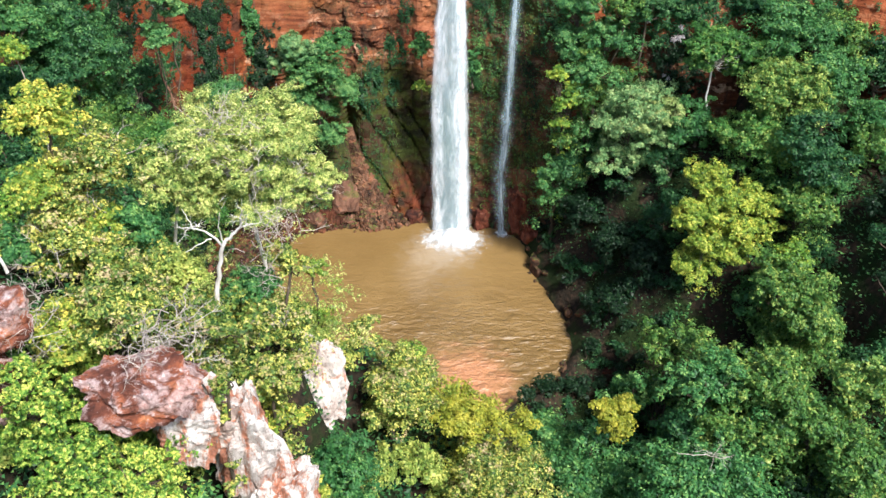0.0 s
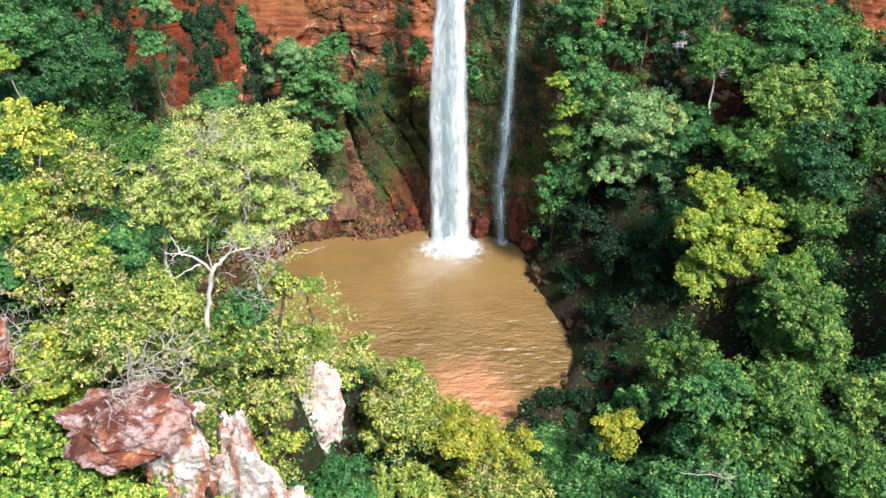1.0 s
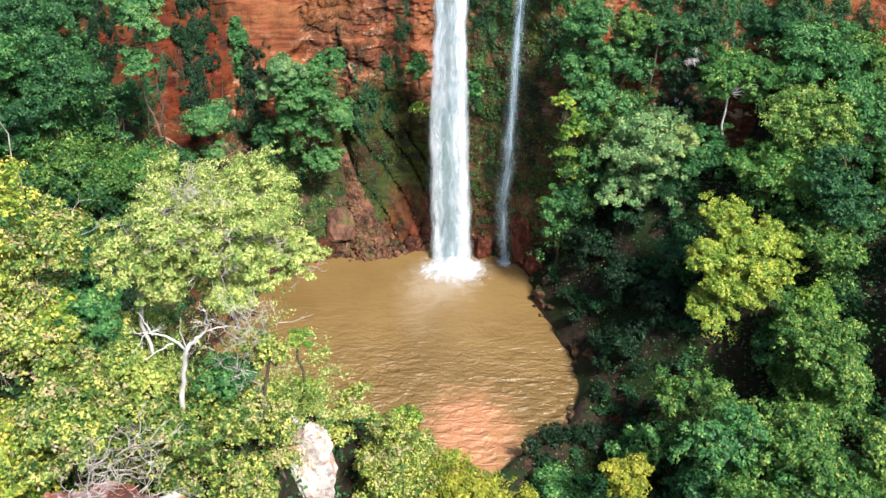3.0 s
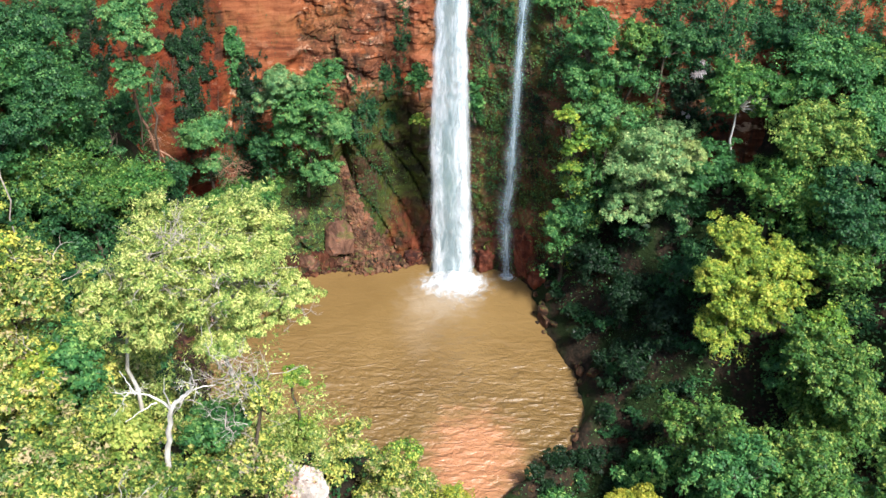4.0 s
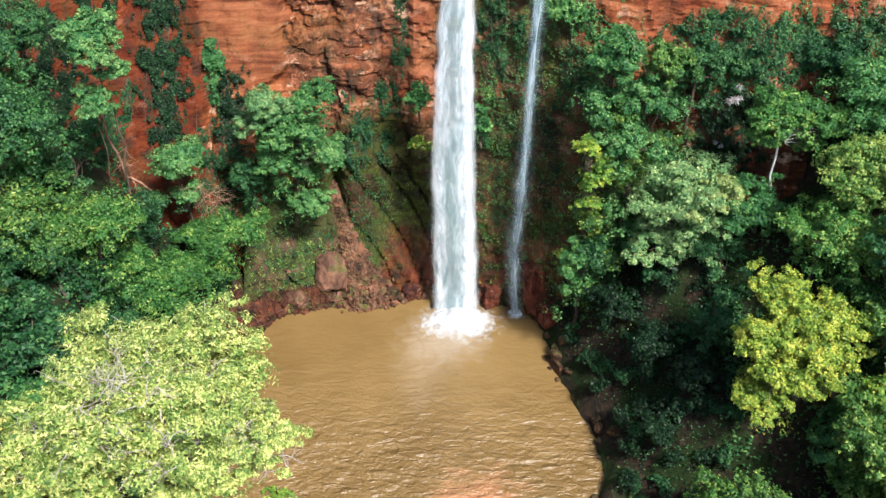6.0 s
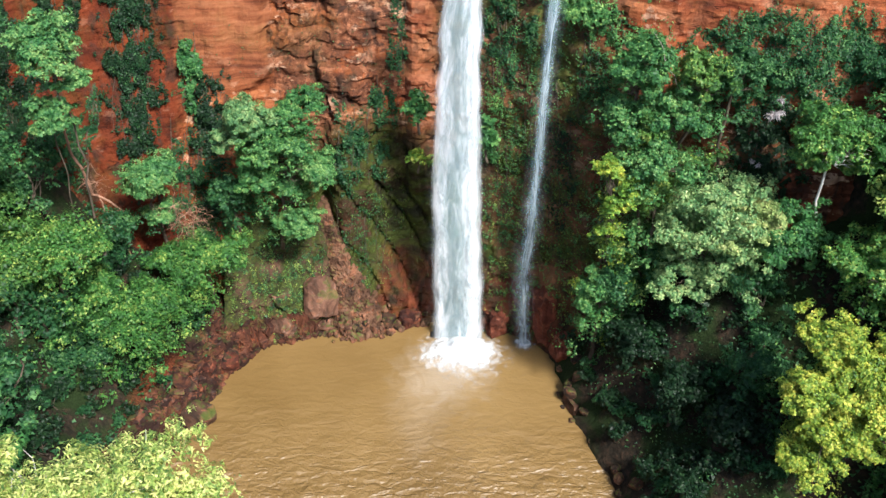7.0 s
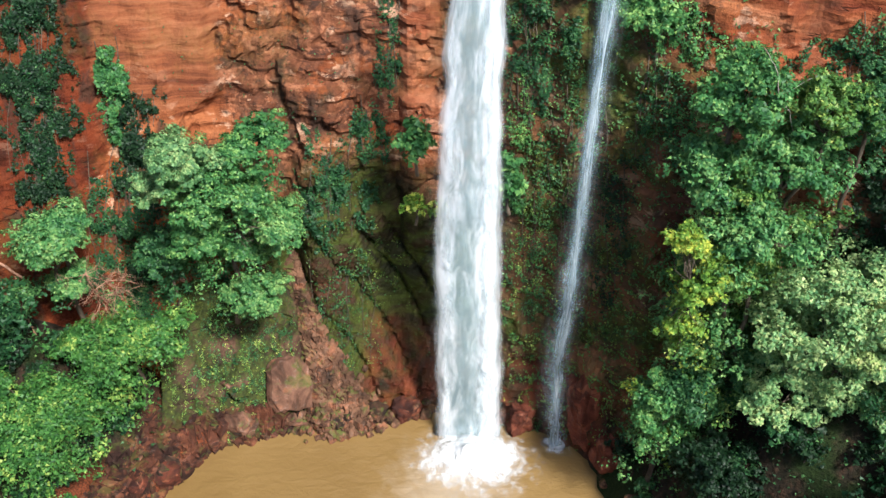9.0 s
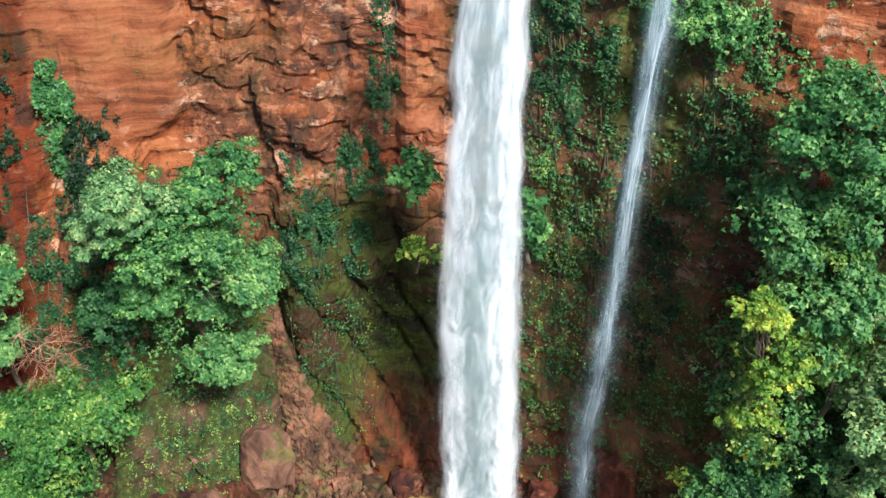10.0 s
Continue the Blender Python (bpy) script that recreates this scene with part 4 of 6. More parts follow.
def slope_at(x, z):
    """The y of the apron of bedrock, for arrays."""
    shore = np.interp(x, [-12.6, -10.9, -9.5, -8.0, -6.9, -6.3, -5.8], [-1.6, -0.25, 0.2, 0.65, 0.9, 1.5, 2.2])
    s = np.clip(z / 5.0, 0, 1) ** 0.85
    y = shore * (1 - s) + (cliff_at(x, z) + 0.25) * s
    blocks = 0.42 * (cells(x * 0.8 + 0.5 * wave(x, z, 24, 1.0), z + 0.4 * wave(x, z, 25, 1.0), 26, 1.3) - 0.5)
    chips = 0.16 * (cells(x + 0.2 * wave(x, z, 34, 0.5), z * 1.3, 27, 0.45) - 0.5)
    lumps = 0.28 * wave(x, z, 32, 0.9) + 0.18 * wave(x, z, 33, 0.4)
    ledge = 0.20 * (1 - np.mod(z / 0.95 + 0.5 * wave(x, z, 28, 1.6), 1.0))
    y = y - (blocks + chips + ledge + lumps) * np.clip((5.0 - z) / 0.8, 0.2, 1) + 0.06 * wave(x, z, 29, 0.2)
    # it ends along the chute of scree
    return y + 1.6 * np.clip((x + 6.75 + 0.26 * z + 0.3 * wave(x, z, 30, 0.6)) / 0.5, 0, 1)


def mossy_slope():
    """The apron of bedrock between the far shore and the cliff, broken into ledges."""
    xs, zs = np.arange(-12.6, -5.79, 0.10), np.arange(-0.5, 5.01, 0.10)
    x, z = np.meshgrid(xs, zs, indexing="ij")
    ob = new("bedrock", mesh_of("bedrock", np.stack([x, slope_at(x, z), z], -1).reshape(-1, 3), grid_faces(len(xs), len(zs)), slope_material(), smooth=False))
    return tagged(ob, "brown bedrock ledges grown over with bright moss", "rock", kind="structure")


mossy_slope()
rock("ledge_rock", "pale brown ledge rock at the water's edge", ROCK_LEDGE, -7.55, 0.85, 0.35, (0.75, 0.6, 0.6), 31, 5, -8, boxy=0.14, rough=1.0)
rock("ledge_rock", "pale brown ledge rock at the water's edge", ROCK_LEDGE, -9.6, 0.45, 0.5, (1.0, 0.75, 0.85), 33, -6, -8, boxy=0.14, rough=1.0)
rock("ledge_rock", "pale brown ledge rock on the mossy slope", ROCK_LEDGE, -9.8, 1.2, 2.0, (0.65, 0.5, 0.45), 37, 14, -8, boxy=0.14, rough=1.0)
rock("ledge_rock", "tall brown slab leaning on the cliff", ROCK_LEDGE, -7.75, 1.35, 1.9, (1.2, 0.7, 1.7), 35, 8, -26, boxy=0.12, rough=1.0)
rock("ledge_rock", "rounded brown stone at the foot of the scree", ROCK_RED, -5.2, 1.5, 1.1, (0.50, 0.42, 0.38), 61, 20, -10, boxy=0.20, rough=0.8)
rock("ledge_rock", "rounded grey stone at the foot of the scree", ROCK, -4.1, 1.35, 0.35, (0.55, 0.5, 0.42), 63, -25, -8, boxy=0.20, rough=0.8)
rock("ledge_rock", "dark wet ledge rock beside the waterfall", ROCK_WET, -2.9, 1.5, 0.3, (0.9, 0.7, 0.7), 65, 40, 0, boxy=0.08, rough=1.8)
rock("boulder", "rounded red-brown boulder on the shore", ROCK_RED, -14.5, -6.7, 0.4, (1.0, 0.9, 0.9), 41, 0, 0, boxy=0.22, rough=0.5)
rock("boulder", "rounded dark brown boulder on the shore", ROCK, -13.1, -5.6, 0.3, (1.05, 0.85, 0.75), 43, 30, 0, boxy=0.24, rough=0.5)
rock("boulder", "red clay rock on the bank of the outlet", ROCK_WET, 8.8, -14.1, 0.2, (0.35, 0.3, 0.3), 81, 20, 0, boxy=0.15, rough=1.4)
rock("boulder", "red clay rock at the water's edge of the outlet", ROCK_WET, 6.7, -15.1, 0.1, (0.55, 0.4, 0.35), 83, 60, 0, boxy=0.15, rough=1.4)
rock("boulder", "red clay rock at the water's edge of the outlet", ROCK_WET, 5.6, -16.6, 0.05, (0.7, 0.45, 0.3), 85, -25, 0, boxy=0.15, rough=1.4)
rock("boulder", "dark mossy rock at the pool's edge", ROCK, 5.6, -4.6, 0.1, (0.8, 1.2, 0.9), 45, 30, 0)
rock("outcrop", "wet red rock shoulder beside the thin waterfall", ROCK_WET, 4.4, 0.4, 2.0, (1.0, 1.1, 2.4), 47, 20, -14, boxy=0.05, rough=2.2)
rock("outcrop", "wet dark red rock at the pool's edge", ROCK_WET, 5.3, -1.2, 0.6, (0.9, 1.3, 1.5), 49, 10, 0, boxy=0.05, rough=2.2)
rock("boulder", "wet dark rock between the two falls", ROCK_WET, 1.9, 0.9, 0.5, (0.8, 0.8, 1.3), 51, 10, 0, boxy=0.05, rough=2.2)


def shore_stones():
    """Dark wet stones along the pool's near and shaded edges."""
    rng = random.Random(97)
    pool = [rock_mesh("shore_rock", ROCK, 300 + k, (1, rng.uniform(0.7, 1), rng.uniform(0.6, 0.85)), 8, detail=2, boxy=0.12, rough=1.5) for k in range(5)]
    for k in range(30):
        a = rng.uniform(-1.25, 0.75)
        r = float(np.interp(a, RIM_A, RIM_R, period=2 * math.pi)) + rng.uniform(-0.25, 0.7)
        x, y = POOL_AT[0] + r * math.cos(a), POOL_AT[1] + r * math.sin(a)
        ob = new("shore_rock", rng.choice(pool))
        s = rng.choice((0.12, 0.18, 0.25, 0.35, 0.5))
        ob.matrix_world = pose(x, y, max(float(floor_at(x, y)), -0.1) - 0.08, rng.uniform(-20, 20), rng.uniform(-20, 20), rng.uniform(0, 360)) @ Matrix.Scale(s, 4)
        tagged(ob, "dark wet rock on the shaded edge of the pool", "rock", "rocks on the pool's edge")
    for k in range(26):
        x = rng.uniform(-6.2, -1.9)
        ob = new("shore_rock", rng.choice(pool))
        s = rng.choice((0.18, 0.25, 0.33, 0.45))
        away = rng.random()
        ob.matrix_world = pose(x, 1.0 + 0.9 * away, 0.05 + 0.35 * away, rng.uniform(-20, 20), rng.uniform(-20, 20), rng.uniform(0, 360)) @ Matrix.Scale(s, 4)
        tagged(ob, "dark wet rock in the hollow at the cliff's foot", "rock", "rocks in the hollow")


shore_stones()


# ---- plants ----
def leaves(points, normals, size, rng, slim=0.75, jitter=0.36):
    """Pointed leaves at the points, facing roughly along the normals; the deeper ones hang in the shade and are larger."""
    n = len(points)
    nrm = normals / (np.linalg.norm(normals, axis=1, keepdims=True) + 1e-9) + rng.normal(0, jitter, (n, 3))
    nrm /= np.linalg.norm(nrm, axis=1, keepdims=True) + 1e-9
    along = np.cross(nrm, rng.normal(0, 1, (n, 3)))
    along /= np.linalg.norm(along, axis=1, keepdims=True) + 1e-9
    side = np.cross(nrm, along)
    s = np.reshape(size, (-1, 1)) * rng.uniform(0.65, 1.35, (n, 1))
    tip = points + along * s * 0.6 - nrm * s * 0.10
    left = points - along * s * 0.4 + side * s * slim * 0.5
    right = points - along * s * 0.4 - side * s * slim * 0.5
    verts = np.stack([left, right, tip], 1).reshape(-1, 3)
    return verts, np.arange(3 * n).reshape(n, 3)


def clump_points(rng, rx, ry, rz, clumps, count, low=-0.35, lump=0.34, flat=0.72, spread=0.34, tufts=9):
    """Places for leaves on boughs of many small rounded tufts that make up an uneven crown; also the size of each leaf against the usual."""
    d = rng.normal(0, 1, (clumps * 6, 3))
    d /= np.linalg.norm(d, axis=1, keepdims=True)
    d = d[d[:, 2] > low][:clumps]
    reach = rng.uniform(0.45, 0.95, (len(d), 1)) * (0.88 + 0.22 * np.sin(d[:, :1] * 5 + rng.uniform(0, 6)))
    lobes = rng.normal(0, spread, (5, 3)) * [1.0, 1.0, 0.7]
    own = lobes[rng.randint(0, 5, len(d))]
    c = (own + d * reach * (1.0 - spread * 0.95 if clumps > 12 else 0.9)) * [rx, ry, rz]
    mean = (rx + ry + rz) / 3
    size = lump * rng.uniform(0.5, 1.3, len(d)) * mean
    # tufts over the upper side of each bough
    bough = np.repeat(np.arange(len(d)), tufts)
    q = rng.normal(0, 1, (len(bough), 3))
    q[:, 2] = np.where(q[:, 2] < 0, q[:, 2] * 0.35, q[:, 2])
    q /= np.linalg.norm(q, axis=1, keepdims=True)
    tc = c[bough] + q * (size[bough] * rng.uniform(0.6, 1.0, len(bough)))[:, None] * [1.0, 1.0, flat]
    tr = size[bough] * rng.uniform(0.28, 0.5, len(bough))
    pick = rng.choice(len(tc), count, p=tr**2 / (tr**2).sum())
    w = rng.normal(0, 1, (count, 3))
    w[:, 2] = np.where(w[:, 2] < 0, w[:, 2] * 0.4, w[:, 2])
    w /= np.linalg.norm(w, axis=1, keepdims=True)
    deep = rng.rand(count) < 0.10
    r = np.where(deep, rng.uniform(0.1, 0.6, count), rng.uniform(0.70, 1.08, count))[:, None]
    p = tc[pick] + w * r * tr[pick][:, None] * [1.0, 1.0, 0.75]
    nrm = w * 0.65 + q[pick] * 0.45 + d[bough[pick]] * 0.2 + np.array([0, 0, 0.5])
    return p, nrm, c, np.where(deep, 1.5, 1.0)


def tube(path, radii, sides=6):
    """Rings round a bent line: verts and quads."""
    path = np.asarray(path, float)
    verts, faces = [], []
    for k, (p, r) in enumerate(zip(path, radii)):
        d = path[min(k + 1, len(path) - 1)] - path[max(k - 1, 0)]
        d = d / (np.linalg.norm(d) + 1e-9)
        ref = np.array([0, 0, 1.0]) if abs(d[2]) < 0.9 else np.array([1.0, 0, 0])
        u = np.cross(d, ref)
        u /= np.linalg.norm(u)
        w = np.cross(d, u)
        for s in range(sides):
            q = 2 * np.pi * s / sides
            verts.append(p + r * (math.cos(q) * u + math.sin(q) * w))
    for k in range(len(path) - 1):
        for s in range(sides):
            a, b = k * sides + s, k * sides + (s + 1) % sides
            faces.append([a, b, b + sides, a + sides])
    return np.array(verts), np.array(faces)


def joined(pieces):
    verts, faces, at = [], [], 0
    for v, f in pieces:
        verts.append(v)
        faces.append(f + at)
        at += len(v)
    return np.concatenate(verts), np.concatenate(faces)


def limb(rng, a, b, r0, r1, steps=6, wander=0.12):
    a, b = np.asarray(a, float), np.asarray(b, float)
    t = np.linspace(0, 1, steps)[:, None]
    length = np.linalg.norm(b - a)
    bend = rng.normal(0, wander * length, 3)
    p = a + (b - a) * t + np.sin(t * np.pi) * bend + rng.normal(0, 0.02 * length, (steps, 3)) * np.sin(t * np.pi)
    return tube(p, np.linspace(r0, r1, steps), 6 if r0 > 0.05 else 4)


def tree(label, leaf, x, y, z, rx, rz, base=None, ry=None, count=None, size=0.17, clumps=None, slim=0.75, bark=None, twigs=0.22, seed=0, name="tree", lump=0.24, low=-0.5,
         category="tree", skirt=1.0, flat=0.58, thick=None, spread=0.20, lobes=(), tufts=9):
    """A tree with its crown's middle at x, y, z: a tapered trunk with limbs, and a crown of leafy clumps."""
    rng = np.random.RandomState(seed + int(abs(x * 37) + abs(y * 91) + abs(z * 13)))
    ry = ry or rx
    near = y > -9.5 and abs(x) < 19
    if size == 0.17:
        size = 0.115 if near else 0.13 if y > -19 else 0.15
    count = count or int(900 * (rx * ry + rx * rz + ry * rz) / 3 * (0.17 / size) ** 2 * 1.5)
    clumps = clumps or int(28 + 17 * rx)
    foot = float(floor_at(x, y)) if base is None else base
    foot = min(foot, z - rz * 0.5)
    top = tagged(empty(name, pose(x, y, foot)), label, category)
    h = z - foot
    p, nrm, c, big = clump_points(rng, rx, ry, rz, clumps, count, low, lump, flat, spread, tufts)
    boughs = []
    for ox, oy, oz, r, *own in lobes:
        # further lobes of the crown: where they stand from its middle, their radius, and their leaves where these differ
        share = (r / rx) ** 2
        q, qn, qc, qb = clump_points(rng, r, r, r * 0.85, max(8, int(clumps * share)), int(count * share * 1.2), low, lump * (rx / r) ** 0.5, flat, spread, tufts)
        at = np.array([ox, oy, oz])
        c = np.concatenate([c, qc + at])
        if own:
            boughs.append((q + at, qn, qb, own[0]))
        else:
            p, nrm, big = np.concatenate([p, q + at]), np.concatenate([nrm, qn]), np.concatenate([big, qb])
    if skirt and h > rz * 1.1:
        # lower boughs and sprouts down the trunk
        drop = h - rz * 0.3
        for k in range(int(2 + drop * 1.1)):
            hz = -rng.uniform(0.1, 0.95) * drop
            at = np.array([rng.normal(0, 0.40 * rx), rng.normal(0, 0.40 * ry), hz])
            q, qn, _, qb = clump_points(rng, rx * 0.55, ry * 0.55, rx * 0.5, 9, int(count * 0.045 * skirt) + 60, -0.5, 0.42)
            p, nrm, big = np.concatenate([p, q + at]), np.concatenate([nrm, qn]), np.concatenate([big, qb])
    verts, faces = leaves(p + [0, 0, h], nrm, size * big, rng, slim)
    part("crown", mesh_of("crown", verts, faces, LEAF[leaf], smooth=False), top)
    for q, qn, qb, own in boughs:
        verts, faces = leaves(q + [0, 0, h], qn, size * qb, rng, slim)
        part("bough", mesh_of("bough", verts, faces, LEAF[own], smooth=False), top)
    thick = thick or 0.05 + 0.035 * (rx + rz) / 2
    fork = np.array([rng.normal(0, 0.1), rng.normal(0, 0.1), max(h - rz * 0.55, h * 0.4)])
    v, f = limb(rng, (0, 0, -0.4), fork, thick, thick * 0.65, 8, 0.04)
    trunk = part("trunk", mesh_of("trunk", v, f, bark or BARK), top)
    for q in c[rng.permutation(len(c))[: max(5, int(len(c) * twigs))]]:
        tip = fork + (q + [0, 0, h] - fork) * 0.82
        mid = fork + (tip - fork) * 0.45 + rng.normal(0, 0.12, 3)
        wood = [limb(rng, fork, mid, thick * 0.5, thick * 0.28, 5), limb(rng, mid, tip, thick * 0.28, thick * 0.08, 5)]
        for _ in range(2):
            wood.append(limb(rng, mid, tip + rng.normal(0, 0.1 * rx, 3), thick * 0.16, thick * 0.05, 4))
        v, f = joined(wood)
        part("limb", mesh_of("limb", v, f, bark or BARK), trunk)
    return top


# against the cliff and on the rocky bank
# pale lobes at the upper left paint the sunlit side of this crown
tree("leafy green tree growing against the red cliff", "green", -9.5, 2.2, 11.2, 2.0, 1.9, base=5.0, spread=0.10, skirt=0.3, lump=0.27, size=0.105, count=20000, clumps=70, lobes=((-0.7, -0.5, 1.5, 1.5, "haze"), (-1.6, -0.4, 0.3, 1.05, "haze"), (2.1, 0.0, -1.5, 1.35, "teal"), (0.9, -0.5, -4.3, 1.4, "teal"), (-1.0, -0.1, -1.7, 1.3), (0.9, 0.5, 1.4, 1.0), (1.2, -0.3, 0.0, 0.9, "teal"), (0.8, 0.1, -2.7, 1.2)))
tree("dark green shrub rooted on the cliff face", "green", -8.0, 3.6, 12.6, 1.2, 1.0, base=9.5)
tree("small bright green tree at the cliff's foot", "teal", -15.2, 1.5, 9.6, 1.6, 1.35, base=5.5, skirt=0.0, spread=0.08, lump=0.32, size=0.11, count=11000, lobes=((0.1, -0.2, -2.1, 1.0), (0.3, 0.0, 0.6, 0.9)))
tree("spreading green shrub above the rocky bank", "bank", -13.3, -0.1, 5.9, 1.9, 1.2, lump=0.32, lobes=((1.6, 0.2, 0.1, 1.2), (-1.4, 0.0, 0.0, 1.2)), skirt=0.4)
tree("broad green tree on the rocky bank", "bank", -18.6, -3.8, 9.2, 2.4, 2.0, skirt=0.5, lump=0.32)
tree("broad yellow-green tree over the rocky bank", "bank", -15.9, -3.0, 4.6, 2.5, 2.0, lump=0.32, lobes=((-1.5, 0.3, 1.2, 1.4), (1.2, 0.4, 0.7, 1.3)))
tree("dense dark green tree beside the pool", "dark", -18.2, -4.0, 3.9, 2.5, 1.8)
tree("slender tree with a tufted top by the cliff", "teal", -17.1, -1.8, 18.1, 1.7, 1.7, spread=0.12, skirt=0, thick=0.055, base=10.0, lump=0.28, lobes=((0.5, 0.2, -1.6, 1.0), (-0.4, 0.0, 0.6, 1.2)))
tree("small tufted crown on a thin pale trunk", "teal", -17.7, -2.1, 15.2, 1.1, 1.0, spread=0.08, skirt=0, thick=0.04, lump=0.32, count=6000, base=9.0)
tree("tall dark green forest tree", "green", -22.6, -3.0, 15.0, 3.0, 3.3, spread=0.14)
tree("tall dark green forest tree", "tips", -20.7, -3.8, 9.6, 3.0, 2.8, spread=0.14)
tree("tall dark green forest tree", "tips", -22.7, -5.0, 10.6, 3.6, 3.3)
tree("tall dark green forest tree", "dark", -23.5, -1.0, 17.9, 2.7, 2.1)
tree("dark green tree high against the cliff", "dark", -21.9, 1.0, 17.3, 1.7, 1.8, base=12)
tree("dark green tree high against the cliff", "dark", -22.4, 0.0, 12.6, 1.6, 1.8, base=9)
tree("dense green tree under the cliff", "dark", -22.0, -5.0, 14.8, 3.0, 2.9)
tree("green shrub against the red cliff", "dark", -11.8, 2.2, 8.2, 1.3, 1.3, base=5.0)
tree("tall dark green forest tree", "green", -24.6, -6.0, 17.0, 2.6, 2.6, spread=0.16)
tree("tall dark green forest tree", "dark", -24.2, -7.0, 13.6, 2.4, 2.4, spread=0.16)
tree("small yellow-green tree on a slim pale trunk", "sunny", -23.1, -9.0, 17.2, 1.2, 0.9, spread=0.14, skirt=0, thick=0.05, bark=BARK_GREY, lump=0.28)
# round the falls
tree("small bright green bush beside the waterfall", "green", -2.3, 4.0, 12.3, 0.8, 1.1, base=11.0, size=0.2, name="bush", category="bush")
tree("small yellow-green bush beside the waterfall", "lime", -2.4, 4.0, 9.3, 0.6, 0.5, base=8.6, size=0.2, name="bush", category="bush")
tree("small green bush beside the waterfall", "green", 1.1, 3.0, 11.4, 0.6, 1.2, base=10.0, size=0.2, name="bush", category="bush")
# right bank and wall
tree("layered green tree against the cliff wall", "green", 7.2, -1.0, 17.0, 1.8, 1.8, skirt=0.5)
tree("layered green tree against the cliff wall", "teal", 8.9, -1.5, 15.4, 1.8, 1.8)
tree("layered green tree against the cliff wall", "teal", 7.1, -1.5, 14.5, 1.5, 1.5, skirt=0.5)
tree("green shrub hanging over the wall", "green", 5.6, 3.0, 17.6, 1.5, 0.7, base=16.5, skirt=0)
tree("green leafy tree against the wall", "green", 7.3, 0.0, 17.5, 1.2, 1.0, base=14, skirt=0.3)
tree("green leafy tree against the wall", "teal", 8.1, -2.5, 13.4, 1.5, 1.4)
tree("green leafy tree against the wall", "tips", 9.6, -1.5, 16.9, 1.4, 1.3)
tree("layered bright green tree beside the thin waterfall", "bank", 6.9, -1.3, 13.9, 0.9, 0.6, base=9.0, skirt=0.2, lump=0.34, flat=0.4, lobes=((-0.4, 0.0, 1.5, 0.8, "teal"), (0.6, -0.3, -1.1, 0.8), (1.0, -0.5, 0.9, 0.9, "tips")))
tree("dark leafy tree against the wall", "dark", 11.1, -1.0, 16.8, 1.5, 1.3)
tree("dark leafy tree on the slope", "green", 14.2, -5.0, 11.6, 1.8, 2.1)
tree("dark leafy tree below the wall", "dark", 13.4, 0.5, 16.0, 2.1, 1.5)
tree("dark leafy tree below the wall", "dark", 15.9, 0.5, 17.4, 2.1, 1.5)
tree("green leafy tree below the wall", "green", 20.8, -6.0, 14.9, 1.9, 2.5)
tree("green leafy tree beside the thin waterfall", "tips", 7.6, -2.6, 12.0, 1.5, 1.6, skirt=0.5)
tree("yellow-green leafy tree beside the thin waterfall", "sunny", 6.45, -3.2, 11.8, 1.0, 0.9, skirt=0.2, spread=0.2, lobes=((-0.45, 0.2, 1.75, 0.85), (-0.35, -0.3, -1.3, 0.75), (0.5, 0.3, 0.8, 0.7)))
# shrubs of the bank: its shade is put into their leaf colour
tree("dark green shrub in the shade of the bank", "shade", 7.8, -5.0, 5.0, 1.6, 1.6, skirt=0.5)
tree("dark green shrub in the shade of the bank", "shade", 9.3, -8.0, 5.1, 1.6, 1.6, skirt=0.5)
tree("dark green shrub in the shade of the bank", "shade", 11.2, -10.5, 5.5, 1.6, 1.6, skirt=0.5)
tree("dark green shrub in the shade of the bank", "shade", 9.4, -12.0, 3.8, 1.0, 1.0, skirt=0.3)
# the cream lobe paints sunlight on the crown's upper right
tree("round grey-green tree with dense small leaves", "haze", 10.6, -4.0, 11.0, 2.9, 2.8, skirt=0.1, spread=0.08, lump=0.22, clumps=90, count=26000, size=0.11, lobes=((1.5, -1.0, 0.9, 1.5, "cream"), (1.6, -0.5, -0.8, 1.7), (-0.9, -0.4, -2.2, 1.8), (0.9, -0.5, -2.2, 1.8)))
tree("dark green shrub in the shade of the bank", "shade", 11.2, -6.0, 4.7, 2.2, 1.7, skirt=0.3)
tree("dark green shrub in the shade of the bank", "dark", 14.0, -6.5, 6.3, 2.1, 2.1, skirt=0.3)
tree("dense deep green shrub between the thin waterfall and the pool's bank", "green", 6.2, -3.6, 6.6, 1.2, 2.2, skirt=0.1, lump=0.3)
tree("dark green tree low beside the pool", "dark", 7.2, -3.4, 7.5, 1.7, 1.9, skirt=0.25)
tree("round green tree on a slim pale trunk", "bank", 14.5, -4.2, 15.6, 2.0, 1.6, spread=0.12, bark=BARK_PALE, skirt=0, base=10.0, thick=0.075, count=14000, clumps=60, lobes=((1.4, -0.2, 0.2, 1.4), (-0.7, -0.3, -0.6, 1.2), (1.4, -0.4, -1.0, 1.1)))
tree("bright yellow-green tree on the steep slope", "yellow", 14.4, -12.3, 10.0, 1.85, 1.7, skirt=0.15, spread=0.14, base=3.5, size=0.105, lump=0.27, count=15000, lobes=((-0.7, 0.8, 1.3, 1.6), (1.75, 0.3, 0.55, 1.4), (-2.0, -0.3, 0.1, 1.35), (-1.3, -1.0, -2.6, 1.4), (1.3, -0.5, -0.7, 1.5), (-0.9, -0.6, -1.2, 1.4), (0.4, -0.8, -1.6, 1.2)))
